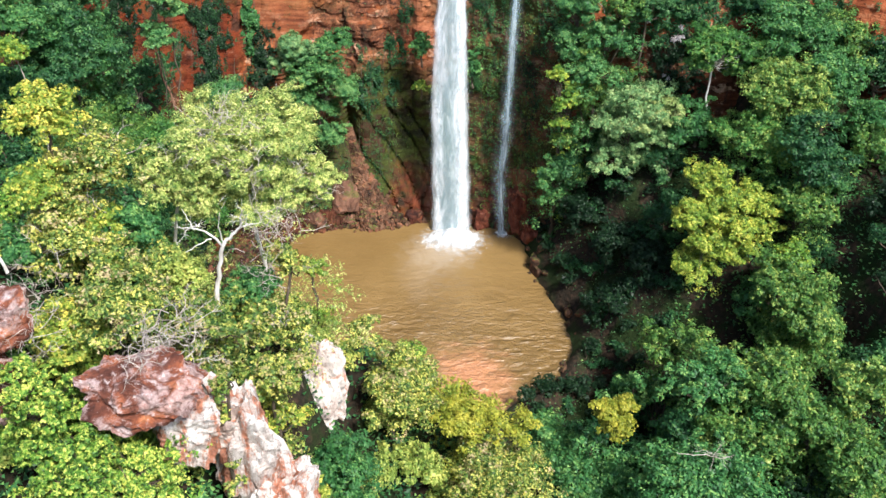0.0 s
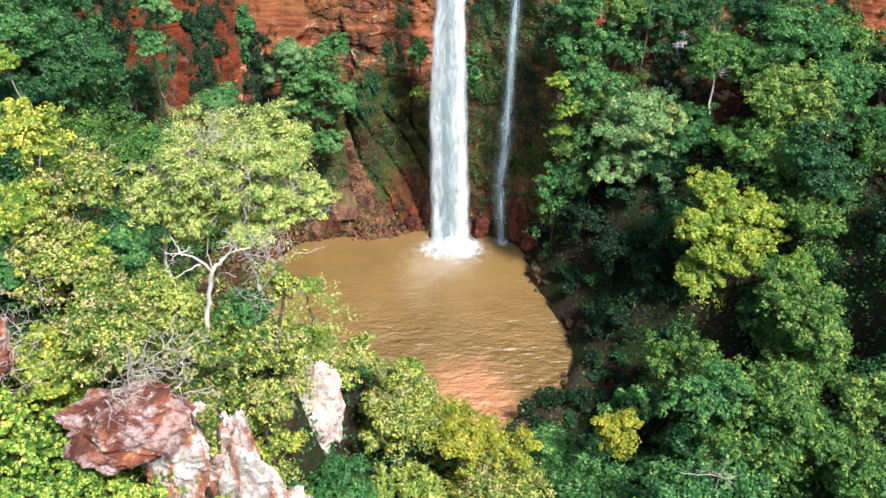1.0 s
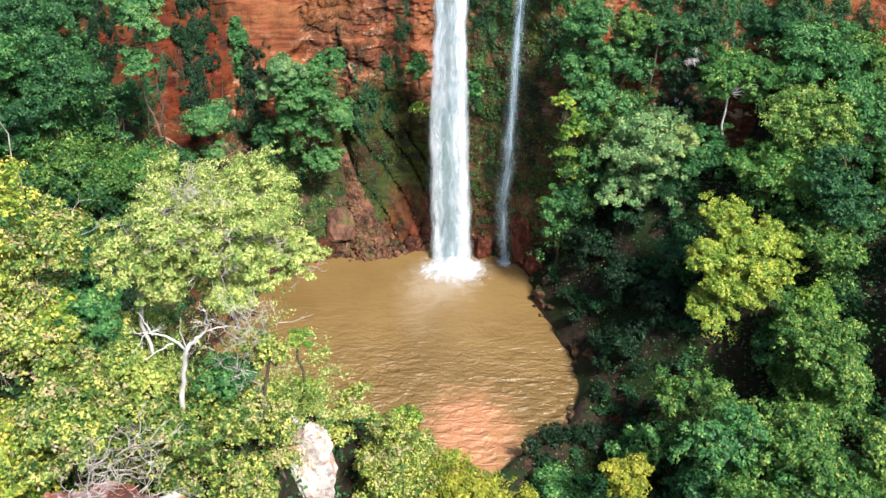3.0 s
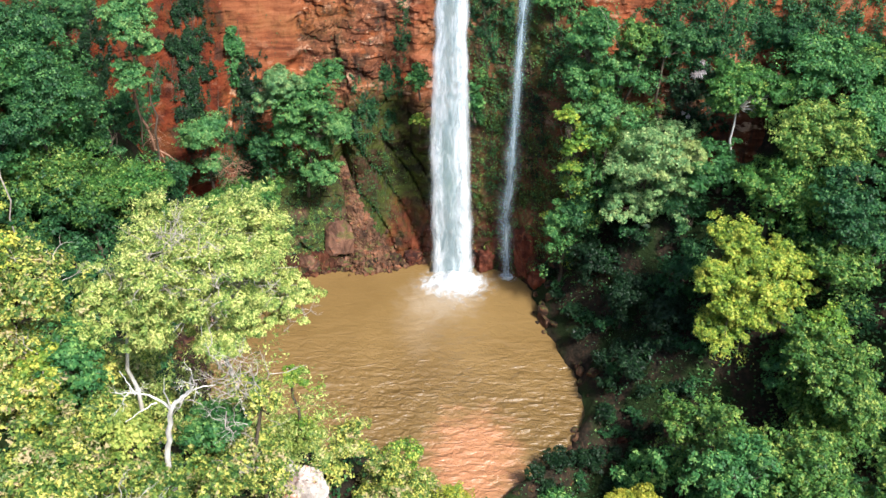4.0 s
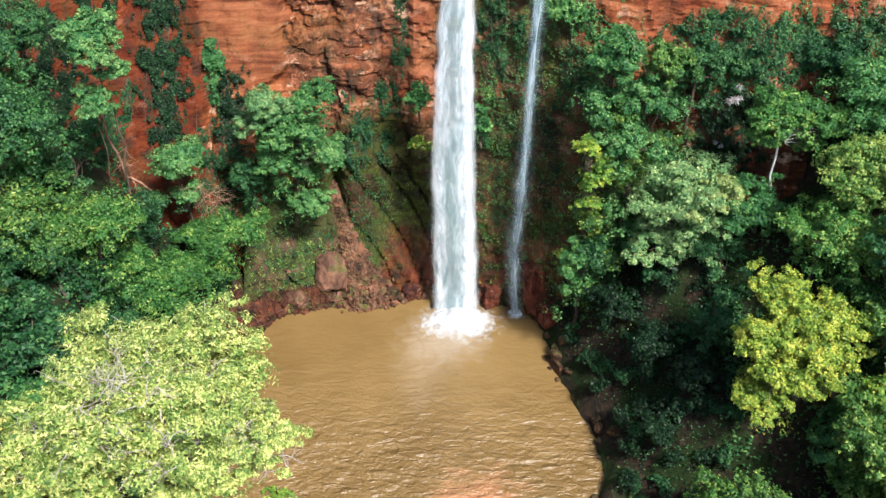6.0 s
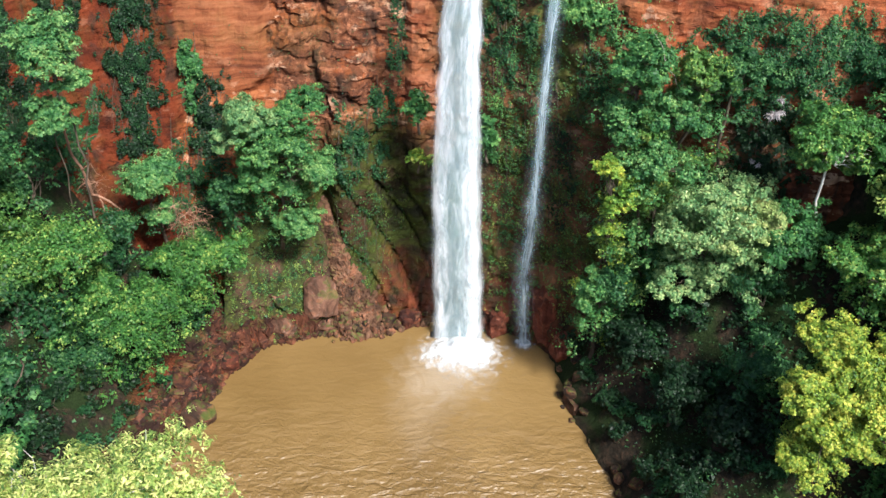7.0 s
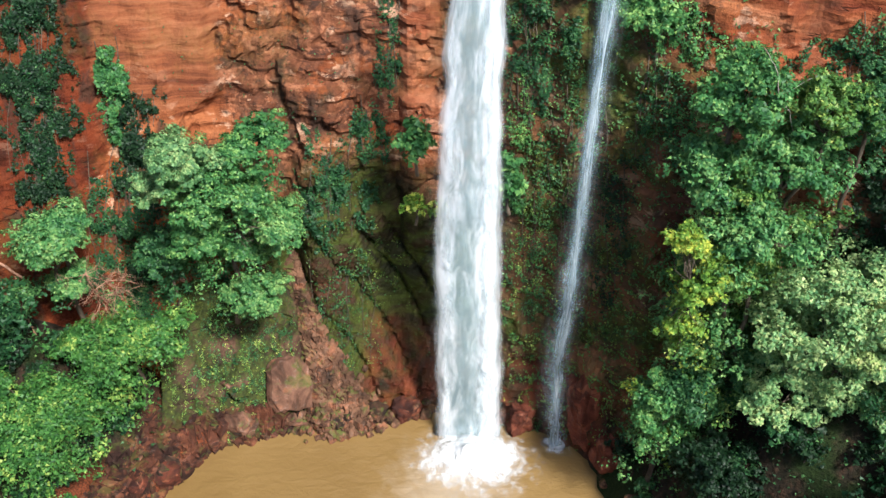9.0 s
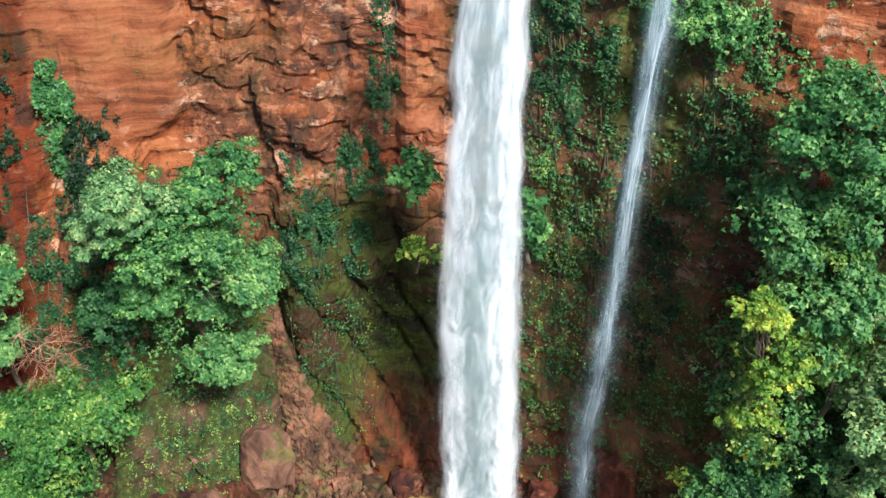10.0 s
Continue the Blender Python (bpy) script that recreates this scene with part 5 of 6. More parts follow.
tree("green forest tree on the slope", "bank", 16.2, -8.0, 12.2, 2.8, 1.9)
tree("green forest tree on the slope", "tips", 18.4, -7.0, 14.6, 2.5, 2.5)
tree("green forest tree on the slope", "green", 19.3, -4.0, 17.0, 2.8, 2.2)
tree("dark forest tree below the wall", "dark", 17.6, -1.0, 17.1, 2.6, 1.8)
tree("dark forest tree on the slope", "dark", 18.8, -11.0, 13.4, 2.1, 2.3)
tree("green tree at the pool's dark bank", "tips", 11.3, -17.0, 5.0, 1.6, 1.8, skirt=0.15)
tree("green forest tree on the lower slope", "tips", 12.8, -20.0, 6.2, 1.8, 1.6)
tree("green forest tree on the lower slope", "tips", 15.7, -20.5, 5.8, 2.1, 1.8)
tree("green forest tree on the lower slope", "tips", 17.5, -18.0, 7.7, 2.0, 2.7)
tree("green forest tree on the lower slope", "tips", 16.9, -16.0, 8.5, 2.3, 1.3)
tree("green forest tree on the lower slope", "green", 12.3, -21.5, 6.4, 2.0, 1.9)
tree("light green forest tree on the lower slope", "tips", 15.1, -22.0, 6.6, 2.1, 1.8)
tree("green forest tree on the lower slope", "tips", 13.0, -24.0, 5.2, 2.2, 1.8)
tree("light green forest tree on the lower slope", "tips", 16.4, -24.0, 6.1, 2.2, 2.0)
tree("green forest tree on the lower slope", "tips", 19.0, -22.5, 7.1, 1.6, 2.1)
tree("green forest tree on the lower slope", "tips", 18.0, -26.0, 6.1, 2.0, 2.0)
tree("dark forest tree on the lower slope", "dark", 11.3, -22.0, 3.8, 1.4, 1.6)
tree("bright golden bush at the pool's outlet", "gold", 7.9, -22.0, 4.6, 1.1, 1.0, spread=0.16, skirt=0, lump=0.30, size=0.11, name="bush", category="bush", thick=0.03, lobes=((0.5, 0.2, 0.6, 0.7), (-0.5, 0.0, 0.4, 0.7), (0.1, -0.2, -0.7, 0.8)))
tree("dark green bush at the pool's outlet", "green", 5.7, -20.0, 0.3, 2.4, 1.9, name="bush", category="bush")
tree("dark green bush at the pool's outlet", "green", 7.4, -24.0, 2.4, 3.0, 1.6, name="bush", category="bush")
tree("green forest tree on the lower slope", "green", 11.5, -27.0, 6.0, 3.1, 1.5)
tree("green forest tree high on the slope", "green", 23.1, -7.0, 12.6, 1.9, 2.2)
tree("green forest tree high on the slope", "tips", 22.2, -3.0, 16.2, 2.6, 2.3)
tree("dark forest tree high on the slope", "dark", 23.8, -5.0, 15.1, 1.9, 2.5)
tree("dark forest tree below the wall", "dark", 20.5, -1.0, 16.4, 2.3, 1.7)
tree("pale yellow-green spray of leaves on the slope", "sunny", 17.3, -15.0, 9.2, 1.5, 0.9, skirt=0, spread=0.16, base=4.0)
tree("green forest tree with yellow tips on the slope", "tips", 18.6, -12.0, 10.6, 1.8, 1.5, spread=0.16, skirt=0.3)
# the ridge in front
tree("feathery pale green tree with white branches", "feather", -6.8, -27.6, 22.6, 2.9, 1.9, bark=BARK_PALE, size=0.092, slim=0.38, count=62000, twigs=0.6, clumps=150, lump=0.17, flat=0.45, thick=0.09, skirt=0.5, spread=0.14, low=-0.3, lobes=((0.7, -0.8, -1.9, 1.6), (1.9, -0.3, -1.3, 1.3), (-1.5, -0.8, -1.5, 1.5)))
tree("feathery pale green tree on the ridge", "feather", -8.9, -28.6, 21.9, 1.8, 1.4, bark=BARK_PALE, size=0.12, slim=0.34, count=14000, twigs=0.5, clumps=60, lump=0.22, flat=0.42, thick=0.08, skirt=0.5, spread=0.10)
tree("golden flowering bush above the pool", "gold", 1.2, -28.0, 10.4, 1.9, 1.2, size=0.092, name="bush", category="bush")
tree("grey-green and yellow bush on the ridge", "scrub", 1.8, -30.0, 9.5, 2.4, 1.5, size=0.092, name="bush", category="bush")
tree("yellow-green bush above the pool", "scrub", -2.4, -27.0, 11.3, 1.7, 2.0, size=0.092, name="bush", category="bush")
tree("bright green bush below the pale rock", "green", -3.7, -32.0, 12.0, 1.8, 1.4, size=0.095, name="bush", category="bush")
tree("yellow-green tree on the ridge", "flower", -12.4, -29.0, 24.2, 1.4, 1.0, size=0.095)
tree("yellow-green tree on the ridge", "scrub", -11.4, -29.5, 22.6, 1.6, 1.4, size=0.095)
tree("yellow-flowering bush on the ridge", "flower", -12.3, -31.0, 22.9, 1.0, 0.8, size=0.095, name="bush", category="bush")
tree("yellow-green tree on the ridge", "scrub", -11.8, -31.0, 21.5, 1.7, 1.2, size=0.095)
tree("yellow-flowering bush on the ridge", "flower", -10.6, -31.5, 21.4, 1.0, 0.8, size=0.095, name="bush", category="bush")
tree("green bush among the ridge scrub", "green", -12.9, -31.5, 21.0, 1.0, 1.0, size=0.095, name="bush", category="bush")
tree("green bush among the ridge scrub", "green", -9.8, -30.5, 21.2, 1.0, 1.0, size=0.095, name="bush", category="bush")
tree("lime green bush with round clustered leaves", "lime", -10.0, -38.3, 21.6, 1.1, 1.1, size=0.09, clumps=100, lump=0.14, tufts=4, name="bush", category="bush")
tree("lime green bush with round clustered leaves", "lime", -7.5, -39.2, 19.5, 1.4, 0.8, size=0.09, clumps=120, lump=0.13, tufts=4, name="bush", category="bush")
tree("lime green bush with round clustered leaves", "lime", -8.9, -39.3, 19.9, 1.2, 0.9, size=0.09, clumps=120, lump=0.13, tufts=4, name="bush", category="bush")
tree("lime green bush with round clustered leaves", "lime", -9.0, -38.0, 19.9, 2.0, 1.7, size=0.09, clumps=230, lump=0.105, tufts=4, count=26000, name="bush", category="bush")
tree("yellow-green bush on the ridge", "scrub", -9.0, -35.0, 21.7, 2.0, 1.2, size=0.095, name="bush", category="bush")
tree("yellow-green bush on the ridge", "flower", -10.1, -36.0, 21.4, 1.2, 0.9, size=0.095, name="bush", category="bush")
tree("olive scrub round the dead tree", "scrub", -6.7, -33.8, 20.2, 1.4, 0.8, size=0.095, name="bush", category="bush")
tree("olive scrub round the dead tree", "olive", -7.8, -33.0, 20.9, 1.1, 0.8, size=0.095, name="bush", category="bush")
tree("olive scrub round the dead tree", "scrub", -8.7, -32.5, 21.2, 1.1, 0.8, size=0.095, name="bush", category="bush")
tree("dark green scrub behind the dead tree", "green", -6.5, -30.5, 18.8, 1.1, 1.0, size=0.095, name="bush", category="bush")
tree("olive scrub on the ridge beside the rocks", "scrub", -6.2, -31.0, 17.3, 1.8, 1.4, size=0.095, name="bush", category="bush")
tree("olive scrub on the ridge beside the rocks", "scrub", -5.5, -33.0, 17.5, 1.0, 0.9, size=0.095, name="bush", category="bush")
tree("small scrub bush growing on the pale rocks", "scrub", -6.0, -36.6, 20.3, 0.4, 0.4, size=0.1, name="bush", category="bush")
tree("olive scrub below the feathery tree", "scrub", -5.3, -29.9, 17.3, 1.0, 1.0, size=0.095, name="bush", category="bush")
tree("olive scrub below the feathery tree", "scrub", -5.2, -30.3, 19.7, 0.7, 0.7, size=0.095, name="bush", category="bush")
tree("yellow-green shoots leaning over the pool", "sunny", -5.2, -25.6, 15.9, 0.7, 0.45, size=0.085, name="bush", category="bush", lump=0.2, clumps=26, count=3200, skirt=0.2)


def bare_wood(name, label, category, bark, runs, seed):
    """Leafless wood: each run is (from, to, thick, thin)."""
    rng = np.random.RandomState(seed)
    pieces = [limb(rng, a, b, r0, r1, 8, 0.07) for a, b, r0, r1 in runs]
    v, f = joined(pieces)
    return tagged(new(name, mesh_of(name, v, f, bark)), label, category)


def twiggy(at, reach, up, thick, n, seed):
    """Runs of a forked dead crown from a point."""
    rng = np.random.RandomState(seed)
    runs = []
    at = np.array(at, float)
    for _ in range(n):
        d = rng.normal(0, 1, 3) * [1, 1, 0.5] + [0, 0, up]
        d /= np.linalg.norm(d)
        mid = at + d * reach * rng.uniform(0.4, 0.7)
        runs.append((at, mid, thick, thick * 0.6))
        for _ in range(4):
            e = d + rng.normal(0, 0.55, 3)
            tip = mid + e / np.linalg.norm(e) * reach * rng.uniform(0.3, 0.55)
            runs.append((mid, tip, thick * 0.5, thick * 0.18))
    return runs


bare_wood("dead_tree", "bleached white dead tree with forked limbs", "dead tree", BARK_PALE,
          [((-6.85, -33.2, 18.5), (-6.75, -33.2, 20.6), 0.085, 0.07), ((-6.75, -33.2, 20.6), (-6.35, -33.2, 22.4), 0.075, 0.06),
           ((-6.35, -33.2, 22.4), (-5.75, -33.3, 23.1), 0.06, 0.035), ((-6.35, -33.2, 22.4), (-6.95, -33.4, 23.1), 0.045, 0.022),
           ((-6.95, -33.4, 23.1), (-7.4, -33.5, 23.2), 0.022, 0.010), ((-6.6, -33.3, 22.7), (-7.2, -33.8, 22.6), 0.026, 0.010), ((-7.0, -33.4, 23.05), (-7.3, -33.2, 23.6), 0.016, 0.008),
           ((-5.75, -33.3, 23.1), (-5.5, -33.6, 23.9), 0.032, 0.010), ((-5.75, -33.3, 23.1), (-5.2, -33.2, 23.2), 0.028, 0.010), ((-6.3, -33.3, 22.6), (-6.2, -33.5, 23.7), 0.022, 0.008)]
          + twiggy((-5.6, -33.4, 23.4), 0.6, 0.5, 0.011, 6, 31) + twiggy((-7.2, -33.5, 23.1), 0.5, 0.4, 0.010, 6, 33), 5)
bare_wood("dead_branch", "bleached dead branch among the scrub", "branch", BARK_PALE, [((-13.35, -33.0, 22.7), (-12.75, -33.0, 21.2), 0.05, 0.06)], 7)
bare_wood("dead_branch", "bleached fallen branch on the treetops", "branch", BARK_GREY, [((9.3, -27.4, 8.1), (10.6, -27.3, 7.9), 0.012, 0.022), ((10.6, -27.3, 7.9), (11.8, -27.3, 7.9), 0.022, 0.010)] + twiggy((10.9, -27.3, 7.9), 0.9, 0.1, 0.010, 9, 8), 9)
bare_wood("hanging_vine", "rusty brown woody vine hanging down the red cliff", "vine", BARK_RUST,
          [((-19.6, 2.6, 12.3), (-19.35, 2.5, 11.8), 0.05, 0.06), ((-19.35, 2.5, 11.8), (-19.2, 2.4, 10.0), 0.06, 0.07), ((-19.2, 2.4, 10.0), (-18.75, 2.2, 8.0), 0.07, 0.08), ((-18.75, 2.2, 8.0), (-17.3, 2.0, 7.1), 0.07, 0.05),
           ((-18.4, 2.1, 7.8), (-18.5, 1.9, 6.6), 0.05, 0.04), ((-17.6, 2.0, 7.2), (-17.7, 1.9, 6.6), 0.03, 0.02), ((-19.0, 2.3, 9.4), (-18.4, 2.2, 9.9), 0.035, 0.025), ((-18.4, 2.2, 9.9), (-18.0, 2.1, 9.2), 0.025, 0.012),
           ((-18.9, 2.3, 8.8), (-19.5, 2.2, 8.2), 0.03, 0.012)], 11)
bare_wood("hanging_vine", "pale thin root trailing down the dark bank", "vine", BARK_RUST, [((-17.9, 1.6, 6.0), (-17.2, 1.2, 5.0), 0.03, 0.045), ((-17.2, 1.2, 5.0), (-16.9, 0.8, 3.4), 0.045, 0.03)], 14)
for at, reach, seed in (((-14.5, 1.3, 8.0), 1.2, 12), ((-13.9, 1.4, 7.5), 1.3, 13), ((-14.2, 1.2, 6.9), 1.3, 15), ((-13.6, 1.3, 7.0), 1.1, 16), ((-18.2, 1.9, 9.0), 0.9, 17)):
    bare_wood("dead_scrub", "tangle of dry rusty brown stems below the cliff tree", "dead scrub", BARK_RUST, twiggy(at, reach, -0.25, 0.014, 12, seed), seed)


def tangle(x, y, z, reach, n, up, seed):
    """A tuft of fine dry twigs caught in the scrub."""
    rng = np.random.RandomState(seed)
    top = empty("dead_scrub", pose(x, y, z - 0.2))
    runs = twiggy((0, 0, 0), reach, up, 0.013, n, seed)
    for k in range(0, len(runs), 5):
        off = rng.normal(0, 0.3 * reach, 3)
        v, f = joined([limb(rng, np.asarray(a) + off, np.asarray(b) + off, r0, r1, 4, 0.14) for a, b, r0, r1 in runs[k : k + 5]])
        part("branch", mesh_of("branch", v, f, BARK_GREY), top)
    return tagged(top, "tangle of bleached dry twigs on the ridge", "dead scrub", "dry twigs on the ridge")


tangle(-12.1, -31.5, 21.2, 1.0, 16, 0.5, 200)
tangle(-12.0, -32.0, 21.0, 0.9, 14, 0.2, 201)
tangle(-10.4, -36.2, 22.6, 0.9, 18, 0.3, 202)
tangle(-10.6, -36.5, 21.9, 0.8, 16, 0.2, 203)
tangle(-10.7, -29.0, 23.0, 0.9, 12, 0.6, 204)
tangle(-7.3, -28.6, 24.0, 1.0, 18, 0.6, 205)
tangle(-7.6, -29.2, 23.4, 0.8, 12, 0.4, 206)
tangle(-5.4, -32.0, 22.1, 1.0, 18, 0.6, 207)
tangle(-4.9, -31.5, 21.8, 0.9, 14, 0.5, 208)
tangle(-4.4, -28.2, 21.2, 0.7, 12, 0.4, 209)
tangle(-7.0, -36.0, 22.3, 0.9, 18, 0.7, 210)
tangle(-7.3, -36.8, 22.4, 0.9, 20, -0.1, 211)
tangle(-7.5, -37.6, 22.5, 0.8, 18, -0.1, 212)
tangle(-6.6, -36.6, 21.7, 0.8, 14, 0.2, 213)
tangle(-5.6, -31.0, 18.3, 0.7, 12, 0.7, 214)
tangle(-5.6, -31.0, 19.9, 0.8, 12, 0.7, 215)
tangle(-10.5, -31.0, 21.7, 0.8, 10, 0.5, 216)
tangle(-6.1, -29.4, 23.0, 0.7, 10, 0.4, 217)
tangle(-5.3, -28.6, 22.7, 0.6, 9, 0.3, 218)
tangle(-6.6, -28.8, 23.7, 0.6, 9, 0.3, 219)
tangle(-4.7, -28.2, 22.0, 0.6, 9, 0.3, 220)
tangle(-8.4, -29.0, 23.2, 0.7, 9, 0.4, 221)
bare_wood("dead_branch", "pale bare limb reaching out of the foliage", "branch", BARK_GREY, [((8.7, -1.6, 16.4), (7.9, -1.9, 17.8), 0.018, 0.014), ((7.9, -1.9, 17.8), (7.2, -1.9, 19.2), 0.014, 0.006), ((8.0, -1.8, 17.4), (8.7, -1.9, 18.3), 0.012, 0.005)], 21)


def strap_plant(x, y, z, reach, n, seed):
    """A rosette of pale strap leaves clinging to the wall."""
    rng = np.random.RandomState(seed)
    d = rng.normal(0, 1, (n, 3)) * [1, 0.7, 0.8] + [0, -0.5, 0.1]
    d /= np.linalg.norm(d, axis=1, keepdims=True)
    side = np.cross(d, rng.normal(0, 1, (n, 3)))
    side *= 0.05 * reach / 0.4 / (np.linalg.norm(side, axis=1, keepdims=True) + 1e-9)
    r = reach * rng.uniform(0.6, 1.1, (n, 1))
    mid, tip = d * r * 0.6, d * r - [0, 0, 0.25 * reach]
    v = np.stack([-side * 0.5, side * 0.5, mid + side, tip, mid - side], 1)
    f = np.arange(5 * n).reshape(n, 5)
    f = np.concatenate([f[:, [0, 1, 2]], f[:, [0, 2, 4]], f[:, [4, 2, 3]]])
    ob = new("epiphyte", mesh_of("epiphyte", v.reshape(-1, 3), f, LEAF["pale"], smooth=False))
    ob.matrix_world = pose(x, y, z)
    return tagged(ob, "bleached white epiphyte with strap leaves on the dark wall", "epiphyte", "epiphytes on the wall")


for k, (x, y, z, reach) in enumerate(((12.95, -1.6, 15.25, 0.34), (13.2, -1.55, 15.35, 0.24), (12.75, -1.5, 15.15, 0.26), (13.1, -1.5, 15.9, 0.2), (12.5, -1.6, 12.9, 0.18), (12.8, -1.6, 12.7, 0.2), (11.0, -1.3, 16.4, 0.18), (11.2, -1.2, 16.1, 0.15))):
    strap_plant(x, y, z, reach, 40, 240 + k)


# ---- plants on the rock ----
def on_cliff(rng, count, x, z, rx, rz, seed, gaps=0.55, fine=0.16):
    """Ragged patches of places on the cliff's face: x, z, and how dense the growth is there."""
    m = count * 4
    u, v = rng.uniform(-1.25, 1.25, m), rng.uniform(-1.25, 1.25, m)
    cx, cz = x + u * rx, z + v * rz
    edge = 1 + 0.32 * wave(cx, cz, 71 + seed, 0.35) + 0.22 * wave(cx, cz * 0.6, 72 + seed, 0.11)
    dense = np.clip((edge - np.hypot(u, v)) / 0.30, 0, 1) * np.clip(gaps + 0.65 * wave(cx, cz * 0.7, 78 + seed, fine) + 0.4 * wave(cx, cz, 79 + seed, fine * 0.35), 0.02, 1)
    keep = np.flatnonzero(rng.rand(m) < dense)[:count]
    return cx[keep], cz[keep], dense[keep]


def ivy(label, leaf, x, z, rx, rz, count, size=0.10, seed=0, loose=1.0, off=0.0):
    """Creepers clinging to the cliff: a ragged mat of small leaves over thin hanging stems."""
    rng = np.random.RandomState(seed + int(abs(x * 53) + abs(z * 17)))
    cx, cz, dense = on_cliff(rng, int(count * 6.0 * loose), x, z, rx, rz, seed + int(abs(x * 7)), 0.5, 0.24)
    swell = np.clip(0.45 + 0.7 * wave(cx, cz * 0.7, 80 + seed, 0.14), 0, 1)
    out = 0.03 + off * dense * rng.rand(len(cx)) + 0.50 * swell * np.sqrt(rng.rand(len(cx))) * dense
    droop = 0.4 * swell * rng.rand(len(cx)) ** 3
    p = np.stack([cx, face_at(cx, cz) - out, cz - droop], 1)
    v, f = leaves(p, np.tile([0.0, -0.5, 0.75], (len(cx), 1)), size, rng, jitter=0.5)
    top = tagged(empty("ivy", pose(0, 0, 0)), label, "ivy", "climbing plants on the cliff")
    part("foliage", mesh_of("foliage", v, f, LEAF[leaf], smooth=False), top)
    runs = []
    for _ in range(6):
        sx, zz = x + rng.uniform(-0.7, 0.7) * rx, np.linspace(z + rz * rng.uniform(0.4, 1.0), z - rz * rng.uniform(0.5, 1.05), 9)
        xx = sx + 0.16 * wave(zz, zz * 0, rng.randint(999), 0.4)
        runs.append(tube(np.stack([xx, face_at(xx, zz) - 0.07, zz], 1), np.linspace(0.018, 0.008, 9), 4))
    v, f = joined(runs)
    part("stem", mesh_of("stem", v, f, BARK), top)
    return top


ivy("thin green ivy strip beside the waterfall", "dark", -3.5, 13.6, 0.55, 2.2, 420, loose=0.8)
ivy("thin green ivy strip beside the waterfall", "dark", -4.2, 10.8, 0.7, 1.5, 420, loose=0.7)
# this mat's near-black colour stands in for the cleft's deep shadow
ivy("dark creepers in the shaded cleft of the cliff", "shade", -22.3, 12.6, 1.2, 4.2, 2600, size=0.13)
ivy("green ivy below the cliff tree", "dark", -5.8, 8.7, 1.6, 2.0, 896)
ivy("green ivy high beside the waterfall", "dark", 1.9, 15.3, 1.2, 1.9, 647)
ivy("green ferns on the wet rock", "green", 1.4, 12.6, 0.5, 1.6, 300, size=0.1, loose=0.3)
ivy("bright green ferns between the falls", "green", 1.3, 10.2, 0.5, 1.2, 260, loose=0.5)
ivy("mossy ferns on the wet rock", "dark", 3.0, 12.0, 1.2, 2.9, 700, size=0.09, loose=0.3)
ivy("mossy ferns on the wet rock", "dark", 2.5, 7.4, 1.3, 3.2, 800, size=0.09, loose=0.3)
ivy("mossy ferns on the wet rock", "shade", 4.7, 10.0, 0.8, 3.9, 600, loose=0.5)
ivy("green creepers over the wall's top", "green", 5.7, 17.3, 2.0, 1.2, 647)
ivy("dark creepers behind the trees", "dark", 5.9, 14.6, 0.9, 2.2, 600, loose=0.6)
# wall plants whose leaf colour holds the shade behind the pale trunk
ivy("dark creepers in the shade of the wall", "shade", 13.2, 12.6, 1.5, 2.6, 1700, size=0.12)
ivy("dark creepers behind the trees", "dark", 12.7, 16.5, 3.2, 2.3, 2057)
ivy("dark creepers behind the trees", "dark", 14.6, 17.3, 3.6, 2.1, 2156)
ivy("dark creepers behind the trees", "dark", 19.5, 17.7, 3.2, 2.8, 2511)
ivy("green creepers round the cliff tree", "green", -11.9, 4.7, 2.6, 2.5, 1789)
ivy("dark creepers beneath the cliff tree", "dark", -14.1, 6.8, 1.8, 3.6, 1832)
ivy("moss and ferns on the shaded lower face", "dark", -5.5, 4.1, 1.7, 2.6, 1192, size=0.08, loose=0.2)
ivy("moss and ferns on the mossy bank", "green", -9.2, 2.1, 1.7, 1.7, 786, size=0.1, loose=0.5)
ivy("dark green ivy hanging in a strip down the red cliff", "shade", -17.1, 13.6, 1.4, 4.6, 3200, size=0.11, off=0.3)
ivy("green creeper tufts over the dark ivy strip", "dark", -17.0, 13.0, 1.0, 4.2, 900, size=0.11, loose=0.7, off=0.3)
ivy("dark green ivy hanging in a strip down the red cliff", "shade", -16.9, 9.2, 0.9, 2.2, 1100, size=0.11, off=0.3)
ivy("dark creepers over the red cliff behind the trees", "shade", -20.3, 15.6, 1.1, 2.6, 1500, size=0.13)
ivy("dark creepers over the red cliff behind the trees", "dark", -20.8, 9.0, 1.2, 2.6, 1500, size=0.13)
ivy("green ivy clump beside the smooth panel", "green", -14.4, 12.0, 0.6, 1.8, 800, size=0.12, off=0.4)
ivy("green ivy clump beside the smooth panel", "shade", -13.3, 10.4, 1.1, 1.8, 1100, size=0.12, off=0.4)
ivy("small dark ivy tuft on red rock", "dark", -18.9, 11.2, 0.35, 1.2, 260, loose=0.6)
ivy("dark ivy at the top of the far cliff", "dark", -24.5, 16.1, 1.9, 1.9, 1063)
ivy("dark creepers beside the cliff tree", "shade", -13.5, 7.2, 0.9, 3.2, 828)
ivy("small dark ivy tuft on red rock", "dark", -19.6, 9.6, 0.6, 0.9, 500)


